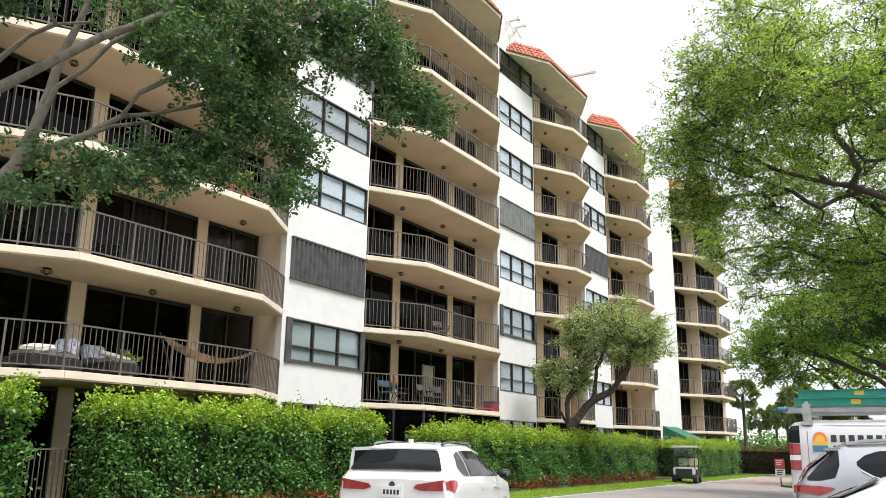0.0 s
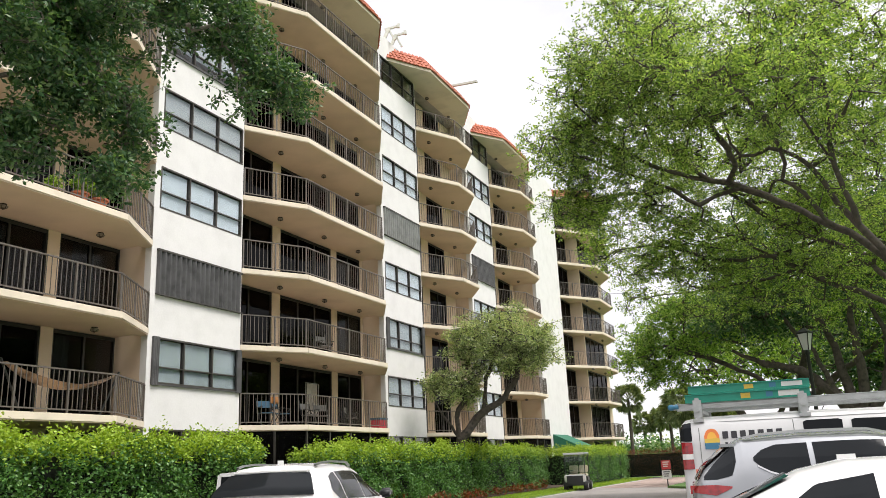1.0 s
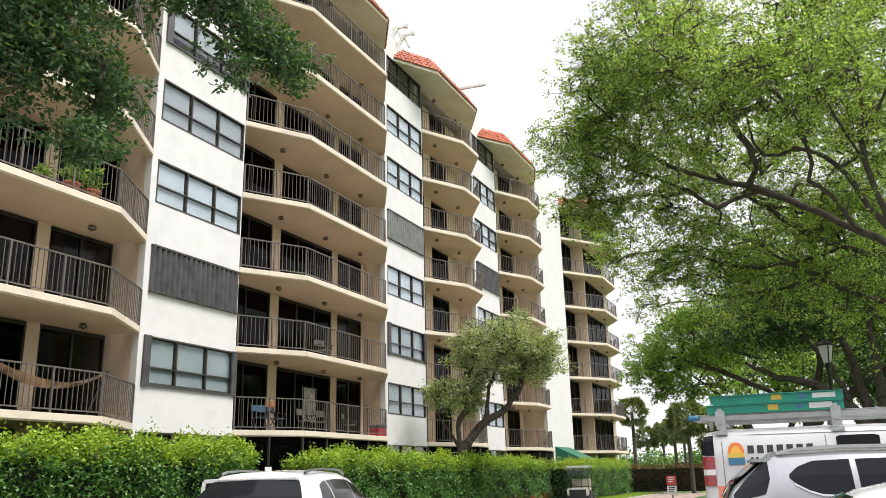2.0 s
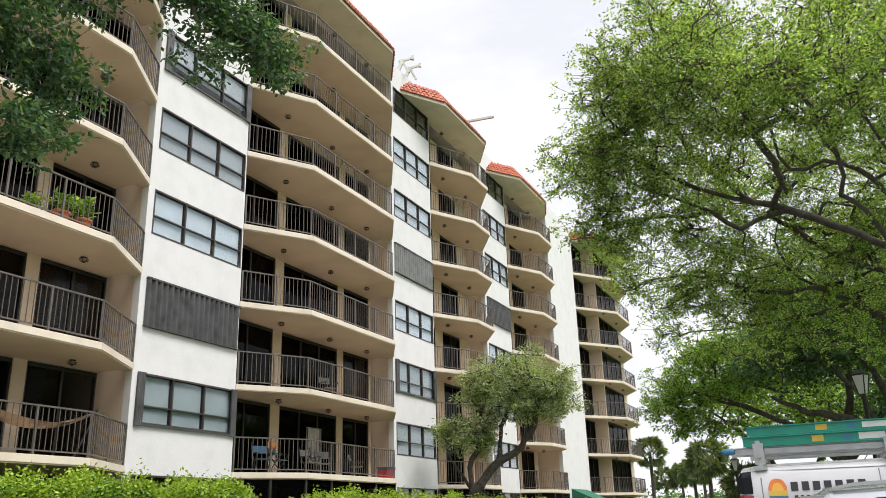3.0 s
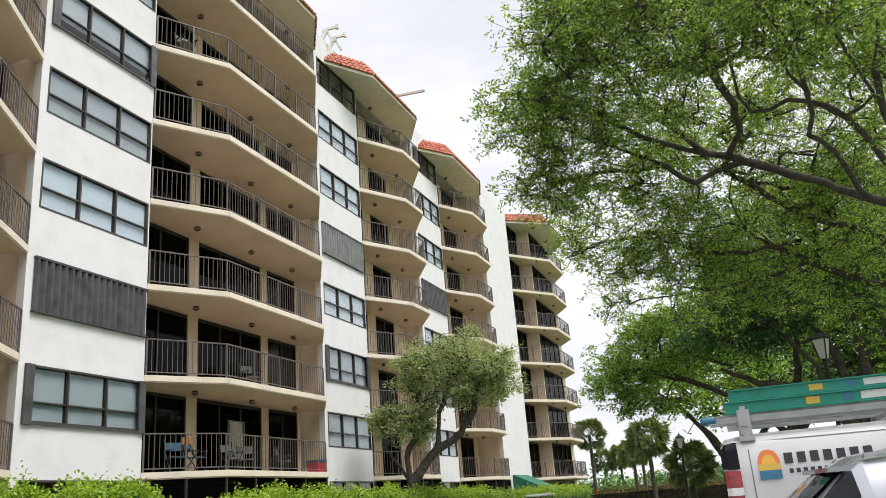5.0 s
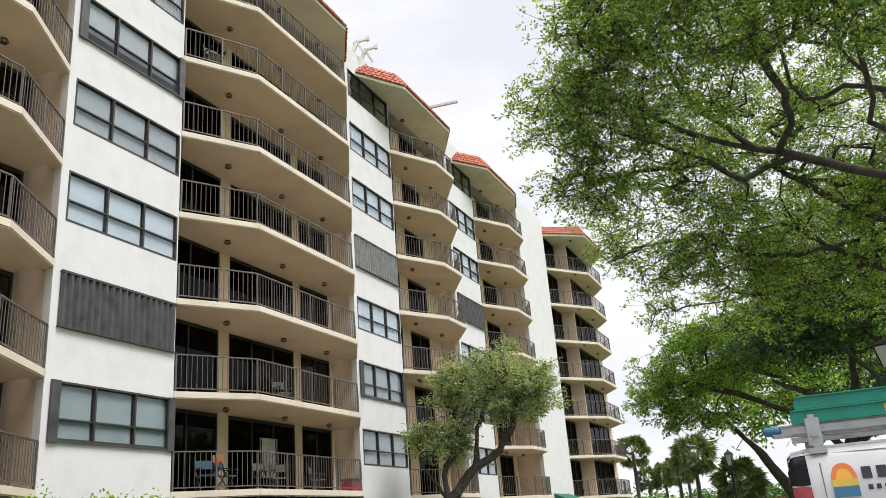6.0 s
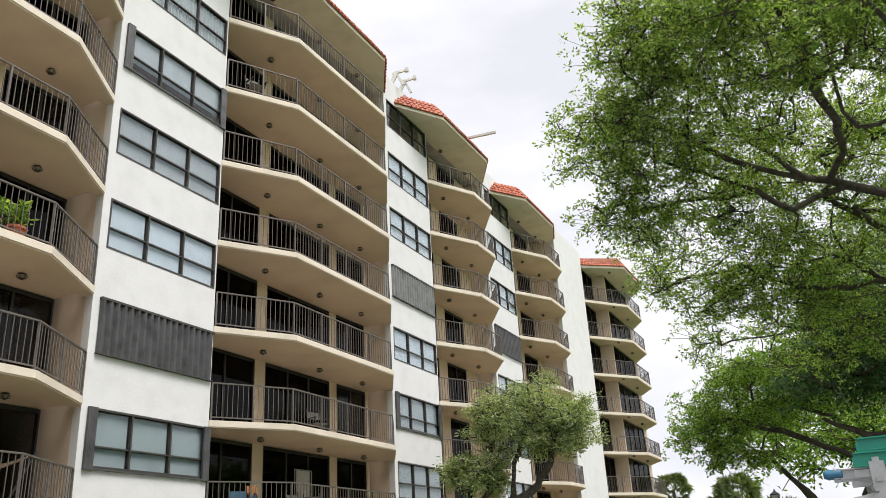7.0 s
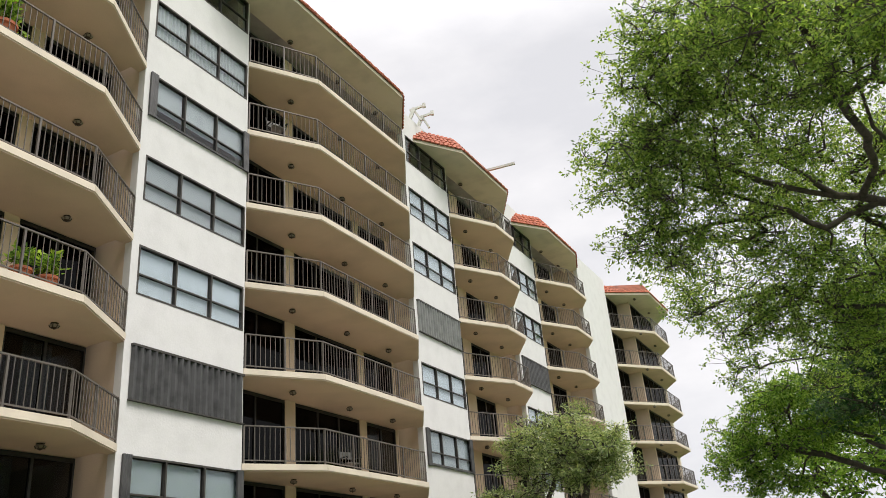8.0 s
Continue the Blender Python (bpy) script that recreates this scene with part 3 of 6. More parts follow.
def soup(name, verts, faces_per, material, parent):
    """One mesh from arrays: verts (n, 4, 3) quads folded along their middle."""
    n = len(verts)
    me = bpy.data.meshes.new(name)
    me.vertices.add(n * 4)
    me.vertices.foreach_set("co", verts.reshape(-1).astype(np.float32))
    idx = (np.arange(n)[:, None] * 4 + np.array([0, 1, 2, 0, 2, 3])).reshape(-1)
    me.loops.add(n * 6)
    me.loops.foreach_set("vertex_index", idx.astype(np.int32))
    me.polygons.add(n * 2)
    me.polygons.foreach_set("loop_start", np.arange(0, n * 6, 3, dtype=np.int32))
    me.update(calc_edges=True)
    me.materials.append(material)
    ob = new(name, me)
    ob.parent = parent
    return ob


def leaves_at(rng, centres, spread, per, length, width, droop=0.35, flat=0.7):
    """Folded leaf blades scattered round each centre."""
    c = np.repeat(centres, per, axis=0)
    n = len(c)
    off = rng.normal(size=(n, 3)) * spread
    off[:, 2] *= flat
    p = c + off
    d = rng.normal(size=(n, 3))
    d[:, 2] = d[:, 2] * 0.5 - droop
    d /= np.linalg.norm(d, axis=1, keepdims=True)
    s = np.cross(d, rng.normal(size=(n, 3)))
    s /= np.linalg.norm(s, axis=1, keepdims=True) + 1e-9
    nn = np.cross(d, s)
    L = length * rng.uniform(0.65, 1.25, size=(n, 1))
    W = width * rng.uniform(0.7, 1.2, size=(n, 1))
    return np.stack([p, p + d * L * 0.5 + s * W * 0.5 + nn * W * 0.15, p + d * L, p + d * L * 0.5 - s * W * 0.5 + nn * W * 0.15], axis=1)


def tufts_at(rng, centres, count, reach, per, length, width, droop=0.25):
    """Leaves in small tufts: each tuft's blades start close together and spread outwards."""
    hub = np.repeat(centres, count, axis=0)
    hub = hub + rng.normal(size=hub.shape) * reach * np.array([0.8, 0.8, 0.55])
    c = np.repeat(hub, per, axis=0)
    n = len(c)
    d = rng.normal(size=(n, 3))
    d[:, 2] = d[:, 2] * 0.6 - droop
    d /= np.linalg.norm(d, axis=1, keepdims=True)
    p = c + d * length * rng.uniform(0.05, 1.1, size=(n, 1))
    d += rng.normal(size=(n, 3)) * 0.35
    d /= np.linalg.norm(d, axis=1, keepdims=True)
    s = np.cross(d, rng.normal(size=(n, 3)))
    s /= np.linalg.norm(s, axis=1, keepdims=True) + 1e-9
    nn = np.cross(d, s)
    L = length * rng.uniform(0.6, 1.25, size=(n, 1))
    W = width * rng.uniform(0.7, 1.25, size=(n, 1))
    return hub, np.stack([p, p + d * L * 0.5 + s * W * 0.5 + nn * W * 0.15, p + d * L, p + d * L * 0.5 - s * W * 0.5 + nn * W * 0.15], axis=1)


def limbs(nodes, parents, least, tip, sides, name, material, parent):
    """Tapered round branches along a tree of nodes; thickness adds up towards the root."""
    n = len(nodes)
    P = np.array(nodes, dtype=float)
    kids = np.zeros(n, int)
    for i in range(n):
        if parents[i] >= 0:
            kids[parents[i]] += 1
    r = np.zeros(n)
    acc = np.zeros(n)
    for i in range(n - 1, -1, -1):
        r[i] = max(acc[i] ** (1 / 2.35) if kids[i] else tip, tip, least[i])
        if parents[i] >= 0:
            acc[parents[i]] += r[i] ** 2.35 if not least[i] else max(r[i], tip) ** 2.35 * 0.9
    V, F = [], []
    for i in range(n):
        j = parents[i]
        if j < 0:
            continue
        a, b = P[j], P[i]
        d = b - a
        ln = np.linalg.norm(d)
        if ln < 1e-5:
            continue
        d = d / ln
        up = np.array([0, 0, 1.0]) if abs(d[2]) < 0.9 else np.array([1.0, 0, 0])
        s = np.cross(d, up)
        s /= np.linalg.norm(s)
        u = np.cross(s, d)
        ra, rb = min(r[j], r[i] * 1.35), r[i]
        k = sides if r[i] > 0.03 else 4
        base = len(V)
        for q, rad, ext in ((a, ra, -0.25 * ra), (b, rb, 0.25 * rb)):
            for t in range(k):
                ang = 2 * math.pi * t / k
                V.append(q + d * ext + (s * math.cos(ang) + u * math.sin(ang)) * rad)
        for t in range(k):
            F.append((base + t, base + (t + 1) % k, base + k + (t + 1) % k, base + k + t))
    me = bpy.data.meshes.new(name)
    me.from_pydata([tuple(v) for v in V], [], F)
    me.materials.append(material)
    me.polygons.foreach_set("use_smooth", [True] * len(me.polygons))
    ob = new(name, me)
    ob.parent = parent
    return ob


def tree(name, label, base, stems, blobs, leaf, bark, clump=0.45, per=150, length=0.12, width=0.05, seed=1, shell=0.55, tip=0.009, keep=None, twigs=2, tufts=12):
    """A tree: stems are (points, start radius, end radius) from the ground up; blobs are (centre, radii, clumps) of the crown."""
    rng = np.random.default_rng(seed)
    top = tagged(new(name), label, "tree")
    top.location = base
    o = np.array(base, float)
    nodes, parents, least = [], [], []
    for pts, r0, r1 in stems:
        pts = [np.array(p, float) - o for p in pts]
        first = -1
        if nodes:
            dd = np.linalg.norm(np.array(nodes) - pts[0], axis=1)
            first = int(dd.argmin())
            prev = first
        else:
            nodes.append(pts[0]); parents.append(-1); least.append(r0)
            prev = 0
        total = sum(np.linalg.norm(b - a) for a, b in zip(pts, pts[1:]))
        gone = 0.0
        for a, b in zip(pts, pts[1:]):
            ln = np.linalg.norm(b - a)
            k = max(1, int(ln / 0.35))
            for i in range(1, k + 1):
                f = (gone + ln * i / k) / total
                nodes.append(a + (b - a) * i / k + rng.normal(size=3) * 0.03 * (1 if i < k else 0.3))
                parents.append(prev); least.append(r0 + (r1 - r0) * f)
                prev = len(nodes) - 1
            gone += ln
    cl = []
    for c, rad, count in blobs:
        got = 0
        while got < count:
            v = rng.normal(size=3)
            v /= np.linalg.norm(v)
            v *= (shell + (1 - shell) * rng.random()) * (0.9 + 0.2 * rng.random())
            p = np.array(c) + v * np.array(rad)
            if keep is None or keep(p):
                cl.append(p - o)
                got += 1
    cl = np.array(cl)
    hubs, quads = tufts_at(rng, cl, tufts, clump, max(1, per // tufts), length, width)
    hubs = hubs.reshape(len(cl), tufts, 3)
    room = np.zeros((len(nodes) + len(cl) * (8 + twigs), 3))
    room[: len(nodes)] = nodes
    dist = np.array([np.linalg.norm(room[: len(nodes)] - c, axis=1).min() for c in cl])
    for i in dist.argsort():
        c = cl[i]
        N = room[: len(nodes)]
        dd = np.linalg.norm(N - c, axis=1) + 0.25 * np.maximum(0, N[:, 2] - c[2])
        j = int(dd.argmin())
        a = N[j].copy()
        ln = np.linalg.norm(c - a)
        k = max(2, min(7, int(ln / 0.3)))
        bend = rng.normal(size=3) * 0.12 * ln
        fresh = [a + (c - a) * (q / k) + bend * math.sin(math.pi * q / k) + rng.normal(size=3) * 0.025 for q in range(1, k + 1)]
        prev = j
        for q in fresh:
            room[len(nodes)] = q
            nodes.append(q); parents.append(prev); least.append(0.0)
            prev = len(nodes) - 1
        for w in range(min(twigs, tufts)):
            room[len(nodes)] = hubs[i, w]
            nodes.append(hubs[i, w]); parents.append(prev); least.append(0.0)
    limbs(nodes, parents, least, tip, 8, "trunk", bark, top)
    soup("crown", quads, 2, leaf, top)
    return top


# grey-barked tree beside the building, its limbs over the drive
tree("tree", "spreading tree with smooth grey limbs and small dark glossy leaves", (-8.3, 4.2, GROUND),
     [([(-8.3, 4.2, 0.2), (-8.15, 4.25, 2.0), (-7.95, 4.3, 3.5), (-7.8, 4.49, 4.26), (-7.7, 4.65, 4.57)], 0.16, 0.09),
      ([(-7.7, 4.65, 4.57), (-7.6, 4.75, 5.02), (-7.5, 4.82, 5.5), (-7.35, 4.9, 6.2), (-7.1, 5.0, 7.2)], 0.075, 0.02),
      ([(-7.7, 4.65, 4.57), (-7.5, 4.84, 4.81), (-7.3, 5.15, 5.04), (-7.1, 5.43, 5.33), (-6.9, 5.5, 5.59), (-6.7, 5.81, 5.91), (-6.6, 6.3, 6.3)], 0.05, 0.012),
      ([(-7.95, 4.3, 3.5), (-8.0, 3.85, 4.5), (-7.6, 4.01, 5.15), (-7.4, 4.22, 5.28), (-7.2, 4.43, 5.48), (-7.0, 4.7, 5.77), (-6.8, 4.87, 5.96), (-6.6, 5.05, 6.09), (-6.4, 5.27, 6.31), (-6.2, 5.4, 6.69), (-6.1, 5.9, 7.2)], 0.085, 0.025),
      ([(-7.6, 4.75, 5.02), (-7.4, 4.81, 5.52), (-7.2, 4.98, 5.75), (-7.0, 5.15, 6.07), (-6.8, 5.47, 6.45)], 0.04, 0.014),
      ([(-7.6, 4.01, 5.15), (-7.3, 4.37, 5.89), (-7.2, 4.6, 6.07), (-7.0, 4.88, 6.19)], 0.04, 0.014),
      ([(-7.3, 5.15, 5.04), (-7.1, 5.34, 5.18), (-6.9, 5.61, 5.29)], 0.024, 0.008),
      ([(-7.1, 5.43, 5.33), (-6.8, 6.05, 5.6), (-6.5, 6.63, 5.9)], 0.022, 0.008)],
     [((-6.7, 6.5, 7.2), (1.5, 1.7, 1.1), 66), ((-6.0, 7.7, 7.15), (0.5, 0.75, 0.7), 27), ((-5.75, 8.4, 7.0), (0.4, 0.7, 0.5), 22), ((-5.5, 8.8, 6.55), (0.16, 0.45, 0.25), 8), ((-5.6, 8.45, 6.25), (0.12, 0.2, 0.3), 4),
      ((-6.2, 7.3, 5.4), (0.13, 0.22, 0.75), 13), ((-6.4, 6.5, 5.75), (0.5, 0.65, 0.45), 26), ((-6.6, 6.3, 5.1), (0.3, 0.55, 0.3), 13), ((-6.85, 5.8, 4.85), (0.4, 0.5, 0.16), 10),
      ((-7.3, 5.2, 4.7), (0.5, 0.6, 0.16), 9), ((-7.6, 4.6, 8.2), (2.4, 2.6, 1.4), 70), ((-6.8, 5.6, 6.4), (0.6, 0.5, 0.4), 16),
      ((-6.9, 3.7, 5.95), (0.45, 0.4, 0.22), 12), ((-6.6, 4.1, 6.3), (0.5, 0.5, 0.25), 14), ((-7.5, 4.6, 4.3), (0.4, 0.4, 0.10), 5), ((-6.2, 5.6, 5.95), (0.4, 0.5, 0.35), 16), ((-6.75, 5.4, 4.6), (0.35, 0.4, 0.12), 6), ((-5.4, 9.15, 6.45), (0.15, 0.4, 0.3), 9), ((-6.3, 6.6, 6.5), (0.6, 0.7, 0.4), 26), ((-6.1, 7.0, 4.75), (0.12, 0.16, 0.3), 5)],
     LEAF_DARK, BARK, clump=0.19, per=204, length=0.066, width=0.034, seed=3, shell=0.2, tip=0.003, twigs=5, tufts=12)

# broad tree at the parking bays
tree("tree", "broad shade tree with dark crooked limbs and light green leaves", (3.03, 20.8, GROUND),
     [([(3.03, 20.8, 0.2), (2.83, 20.9, 1.6), (2.53, 21.0, 3.91)], 0.4, 0.3),
      ([(2.53, 21.0, 3.91), (1.97, 20.3, 5.36), (1.48, 20.4, 5.98), (0.98, 20.7, 6.47), (0.58, 21.0, 6.82), (0.18, 21.5, 7.32), (-0.38, 21.9, 7.8), (-0.89, 22.0, 8.12), (-1.18, 22.0, 8.3)], 0.11, 0.035),
      ([(-1.18, 22.0, 8.3), (-1.59, 21.8, 8.36), (-2.02, 21.3, 8.72), (-2.4, 21.0, 9.04), (-2.62, 20.5, 9.27), (-2.8, 20.0, 9.66), (-3.19, 19.6, 10.08)], 0.045, 0.01),
      ([(-1.18, 22.0, 8.3), (-0.9, 21.0, 8.36), (-0.94, 19.8, 8.4), (-1.14, 19.2, 8.59), (-1.28, 18.6, 8.86), (-1.36, 18.0, 9.07), (-1.5, 17.4, 9.33)], 0.042, 0.01),
      ([(-0.89, 22.0, 8.12), (-1.49, 22.0, 8.02), (-1.91, 21.7, 7.77), (-2.17, 21.6, 7.93), (-2.46, 21.4, 8.17), (-2.88, 21.2, 8.39), (-3.38, 20.8, 8.58), (-3.99, 20.4, 8.85), (-4.63, 20.2, 9.16)], 0.05, 0.008),
      ([(-2.46, 21.4, 8.17), (-3.07, 21.4, 8.14), (-3.75, 21.2, 8.22), (-4.46, 21.0, 8.14), (-5.11, 20.6, 8.08)], 0.022, 0.007),
      ([(-1.59, 21.8, 8.36), (-2.38, 21.2, 8.56), (-3.07, 20.6, 8.84), (-3.73, 20.0, 9.2), (-4.29, 19.5, 9.5)], 0.025, 0.007),
      ([(2.53, 21.0, 3.91), (1.67, 19.2, 5.55), (1.31, 18.9, 6.02), (1.0, 18.8, 6.5), (0.84, 18.8, 6.99), (0.66, 18.9, 7.36), (0.41, 19.0, 7.66), (0.19, 19.2, 7.9), (-0.1, 19.4, 8.11), (-0.41, 19.5, 8.05), (-0.69, 19.6, 8.13), (-0.87, 19.4, 8.38), (-0.9, 19.0, 8.66), (-0.94, 18.5, 8.88), (-0.92, 18.0, 9.16), (-0.95, 17.5, 9.44)], 0.088, 0.012),
      ([(0.98, 20.7, 6.47), (0.68, 20.0, 6.74), (0.44, 19.4, 6.99), (0.23, 19.1, 7.14), (0.07, 19.0, 7.22), (0.17, 18.8, 7.5), (0.11, 18.4, 7.78), (0.01, 17.8, 8.04), (-0.18, 17.0, 8.13), (-0.4, 16.6, 8.32), (-0.7, 16.2, 8.52)], 0.058, 0.012),
      ([(0.11, 18.4, 7.78), (-0.13, 18.6, 8.48), (-0.37, 18.2, 8.73), (-0.58, 18.0, 8.95), (-0.79, 17.6, 9.12)], 0.03, 0.008),
      ([(1.31, 18.9, 6.02), (1.12, 18.3, 6.58), (1.03, 18.0, 7.01), (0.98, 17.6, 7.48), (1.03, 17.2, 7.79), (1.02, 16.8, 8.2), (1.04, 16.4, 8.81)], 0.065, 0.02),
      ([(1.03, 18.0, 7.01), (0.77, 17.6, 7.53), (0.53, 17.2, 7.99), (0.28, 16.8, 8.33), (0.18, 16.4, 8.8)], 0.03, 0.01),
      ([(0.98, 17.6, 7.48), (1.31, 17.4, 7.87), (1.61, 17.2, 8.35)], 0.04, 0.015),
      ([(2.53, 21.0, 3.91), (2.16, 22.5, 4.71), (1.7, 23.6, 5.28), (1.1, 24.2, 5.7), (0.5, 24.4, 6.11), (0.07, 24.4, 6.4), (-0.47, 24.2, 6.77), (-0.89, 24.0, 7.02), (-1.11, 23.8, 7.26), (-1.4, 23.6, 7.36), (-1.72, 23.5, 7.29), (-2.16, 23.4, 7.23), (-2.81, 23.2, 7.43)], 0.09, 0.01),
      ([(-1.11, 23.8, 7.26), (-1.24, 23.6, 7.58), (-1.31, 23.5, 7.91), (-1.16, 23.4, 8.34), (-1.18, 23.2, 8.76)], 0.028, 0.01),
      ([(-0.47, 24.2, 6.77), (-1.22, 24.0, 6.72), (-1.82, 23.8, 6.79), (-2.51, 23.5, 7.05), (-3.47, 23.2, 7.31), (-4.34, 22.8, 7.2), (-4.91, 22.5, 6.88)], 0.03, 0.007),
      ([(2.53, 21.0, 3.91), (2.17, 22.0, 5.1), (1.77, 23.0, 5.94), (1.41, 23.4, 6.47), (0.94, 23.6, 6.82), (0.42, 23.7, 7.08), (-0.0, 23.6, 7.34), (-0.51, 23.4, 7.72), (-0.83, 23.2, 8.06)], 0.08, 0.012),
      ([(0.07, 24.4, 6.4), (-0.69, 24.8, 6.29), (-1.59, 25.0, 6.28), (-2.65, 24.8, 6.19), (-3.69, 24.4, 6.14)], 0.03, 0.008),
      ([(2.53, 21.0, 3.91), (2.93, 20.6, 5.91), (3.13, 20.2, 10.5)], 0.2, 0.04)],
     [((-3.8, 18.6, 10.1), (1.08, 1.34, 0.91), 46),
      ((-4.7, 19.6, 9.0), (1.07, 1.34, 0.92), 40),
      ((-3.7, 19.9, 9.3), (1.52, 1.90, 1.29), 55),
      ((-4.7, 20.6, 7.9), (1.02, 1.28, 0.87), 30),
      ((-2.7, 18.4, 10.0), (1.49, 1.87, 1.27), 52),
      ((-3.4, 21.6, 8.1), (1.31, 1.63, 1.11), 34),
      ((-4.7, 22.4, 7.1), (0.67, 0.83, 0.56), 11),
      ((-3.7, 23.2, 6.8), (1.15, 1.43, 0.98), 28),
      ((-1.8, 18.2, 9.1), (1.23, 1.54, 1.05), 34),
      ((-1.7, 17.0, 9.5), (1.48, 1.84, 1.24), 44),
      ((-2.4, 23.6, 7.1), (1.16, 1.45, 0.99), 24),
      ((-0.6, 16.9, 8.7), (1.06, 1.33, 0.90), 26),
      ((-0.5, 24.2, 8.6), (1.74, 2.18, 1.48), 30),
      ((0.3, 16.6, 8.4), (1.27, 1.59, 1.09), 34),
      ((1.1, 17.2, 8.1), (1.44, 1.81, 1.22), 30),
      ((0.9, 23.0, 8.5), (1.99, 2.48, 1.68), 26),
      ((1.4, 19.0, 7.5), (1.32, 1.65, 1.12), 20),
      ((-0.9, 25.2, 6.3), (2.11, 2.65, 1.79), 20),
      ((-2.7, 24.9, 6.3), (1.48, 1.85, 1.26), 12),
      ((-4.0, 24.4, 6.1), (0.77, 0.96, 0.66), 6),
      ((0.6, 25.2, 6.0), (2.11, 2.64, 1.79), 20),
      ((1.6, 24.6, 6.7), (1.92, 2.40, 1.63), 40),
      ((0.1, 25.0, 7.1), (1.95, 2.44, 1.66), 44),
      ((-1.8, 24.6, 6.6), (1.55, 1.94, 1.32), 36),
      ((-2.8, 20.9, 8.9), (1.05, 1.31, 0.89), 20),
      ((-1.8, 20.4, 8.9), (1.02, 1.27, 0.87), 12),
      ((1.5, 18.5, 10.0), (1.3, 1.49, 0.98), 30), ((0.5, 18.0, 10.3), (1.2, 1.38, 0.90), 26), ((2.0, 19.5, 9.1), (1.2, 1.38, 0.90), 24),
      ((-1.9, 22.6, 8.9), (1.5, 1.4, 0.9), 34), ((-0.4, 22.4, 9.6), (1.5, 1.4, 1.0), 34), ((1.2, 22.6, 8.4), (1.3, 1.6, 1.0), 30), ((-2.6, 22.4, 7.6), (1.3, 1.3, 0.8), 26), ((0.4, 24.0, 7.9), (1.6, 1.4, 0.9), 34), ((2.2, 22.6, 6.8), (1.2, 1.6, 0.9), 26), ((-0.9, 19.2, 9.9), (1.5, 1.4, 0.8), 30), ((0.9, 19.6, 9.0), (1.4, 1.4, 0.8), 24),
      ((3.6, 19.5, 9.6), (2.93, 4.88, 2.93), 60), ((0.4, 19.6, 11.6), (4.39, 3.90, 1.46), 70), ((-2.6, 18.6, 11.4), (1.95, 2.20, 0.85), 34), ((4.2, 23.5, 7.6), (2.93, 3.17, 2.68), 40)],
     LEAF_BRIGHT, DARKBARK, clump=0.34, per=182, length=0.078, width=0.036, seed=11, shell=0.25, tip=0.0036, twigs=9, tufts=14)

# further trees along the drive
tree("tree", "low spreading tree with layered bright green foliage", (-1.0, 35.5, GROUND),
     [([(-1.0, 35.5, 0.2), (-0.8, 35.3, 2.0), (-0.7, 35.2, 3.2)], 0.35, 0.28),
      ([(-0.7, 35.2, 3.2), (-2.0, 35.8, 4.6), (-3.8, 36.3, 5.6), (-5.6, 36.6, 6.3)], 0.12, 0.03),
      ([(-0.7, 35.2, 3.2), (-0.2, 35.0, 5.0), (0.2, 34.8, 7.0)], 0.2, 0.06),
      ([(-0.7, 35.2, 3.2), (1.2, 35.0, 4.6), (3.2, 34.6, 6.0)], 0.18, 0.05)],
     [((-3.4, 36.2, 7.7), (2.7, 2.6, 0.7), 75), ((-5.0, 36.6, 6.7), (2.6, 2.6, 0.6), 60), ((-6.4, 37.0, 5.8), (1.3, 1.6, 0.5), 20), ((-3.0, 36.0, 6.1), (2.2, 2.2, 0.35), 14), ((-5.9, 36.5, 4.9), (0.35, 0.5, 0.7), 9), ((-4.9, 36.3, 5.0), (0.3, 0.5, 0.5), 6), ((0.5, 35.2, 8.2), (4.6, 3.4, 2.3), 120), ((3.8, 34.5, 6.8), (3.5, 3.0, 2.2), 60)],
     LEAF_MID, DARKBARK, clump=0.40, per=240, length=0.11, width=0.056, seed=21, shell=0.6, tip=0.008, twigs=4, tufts=15)
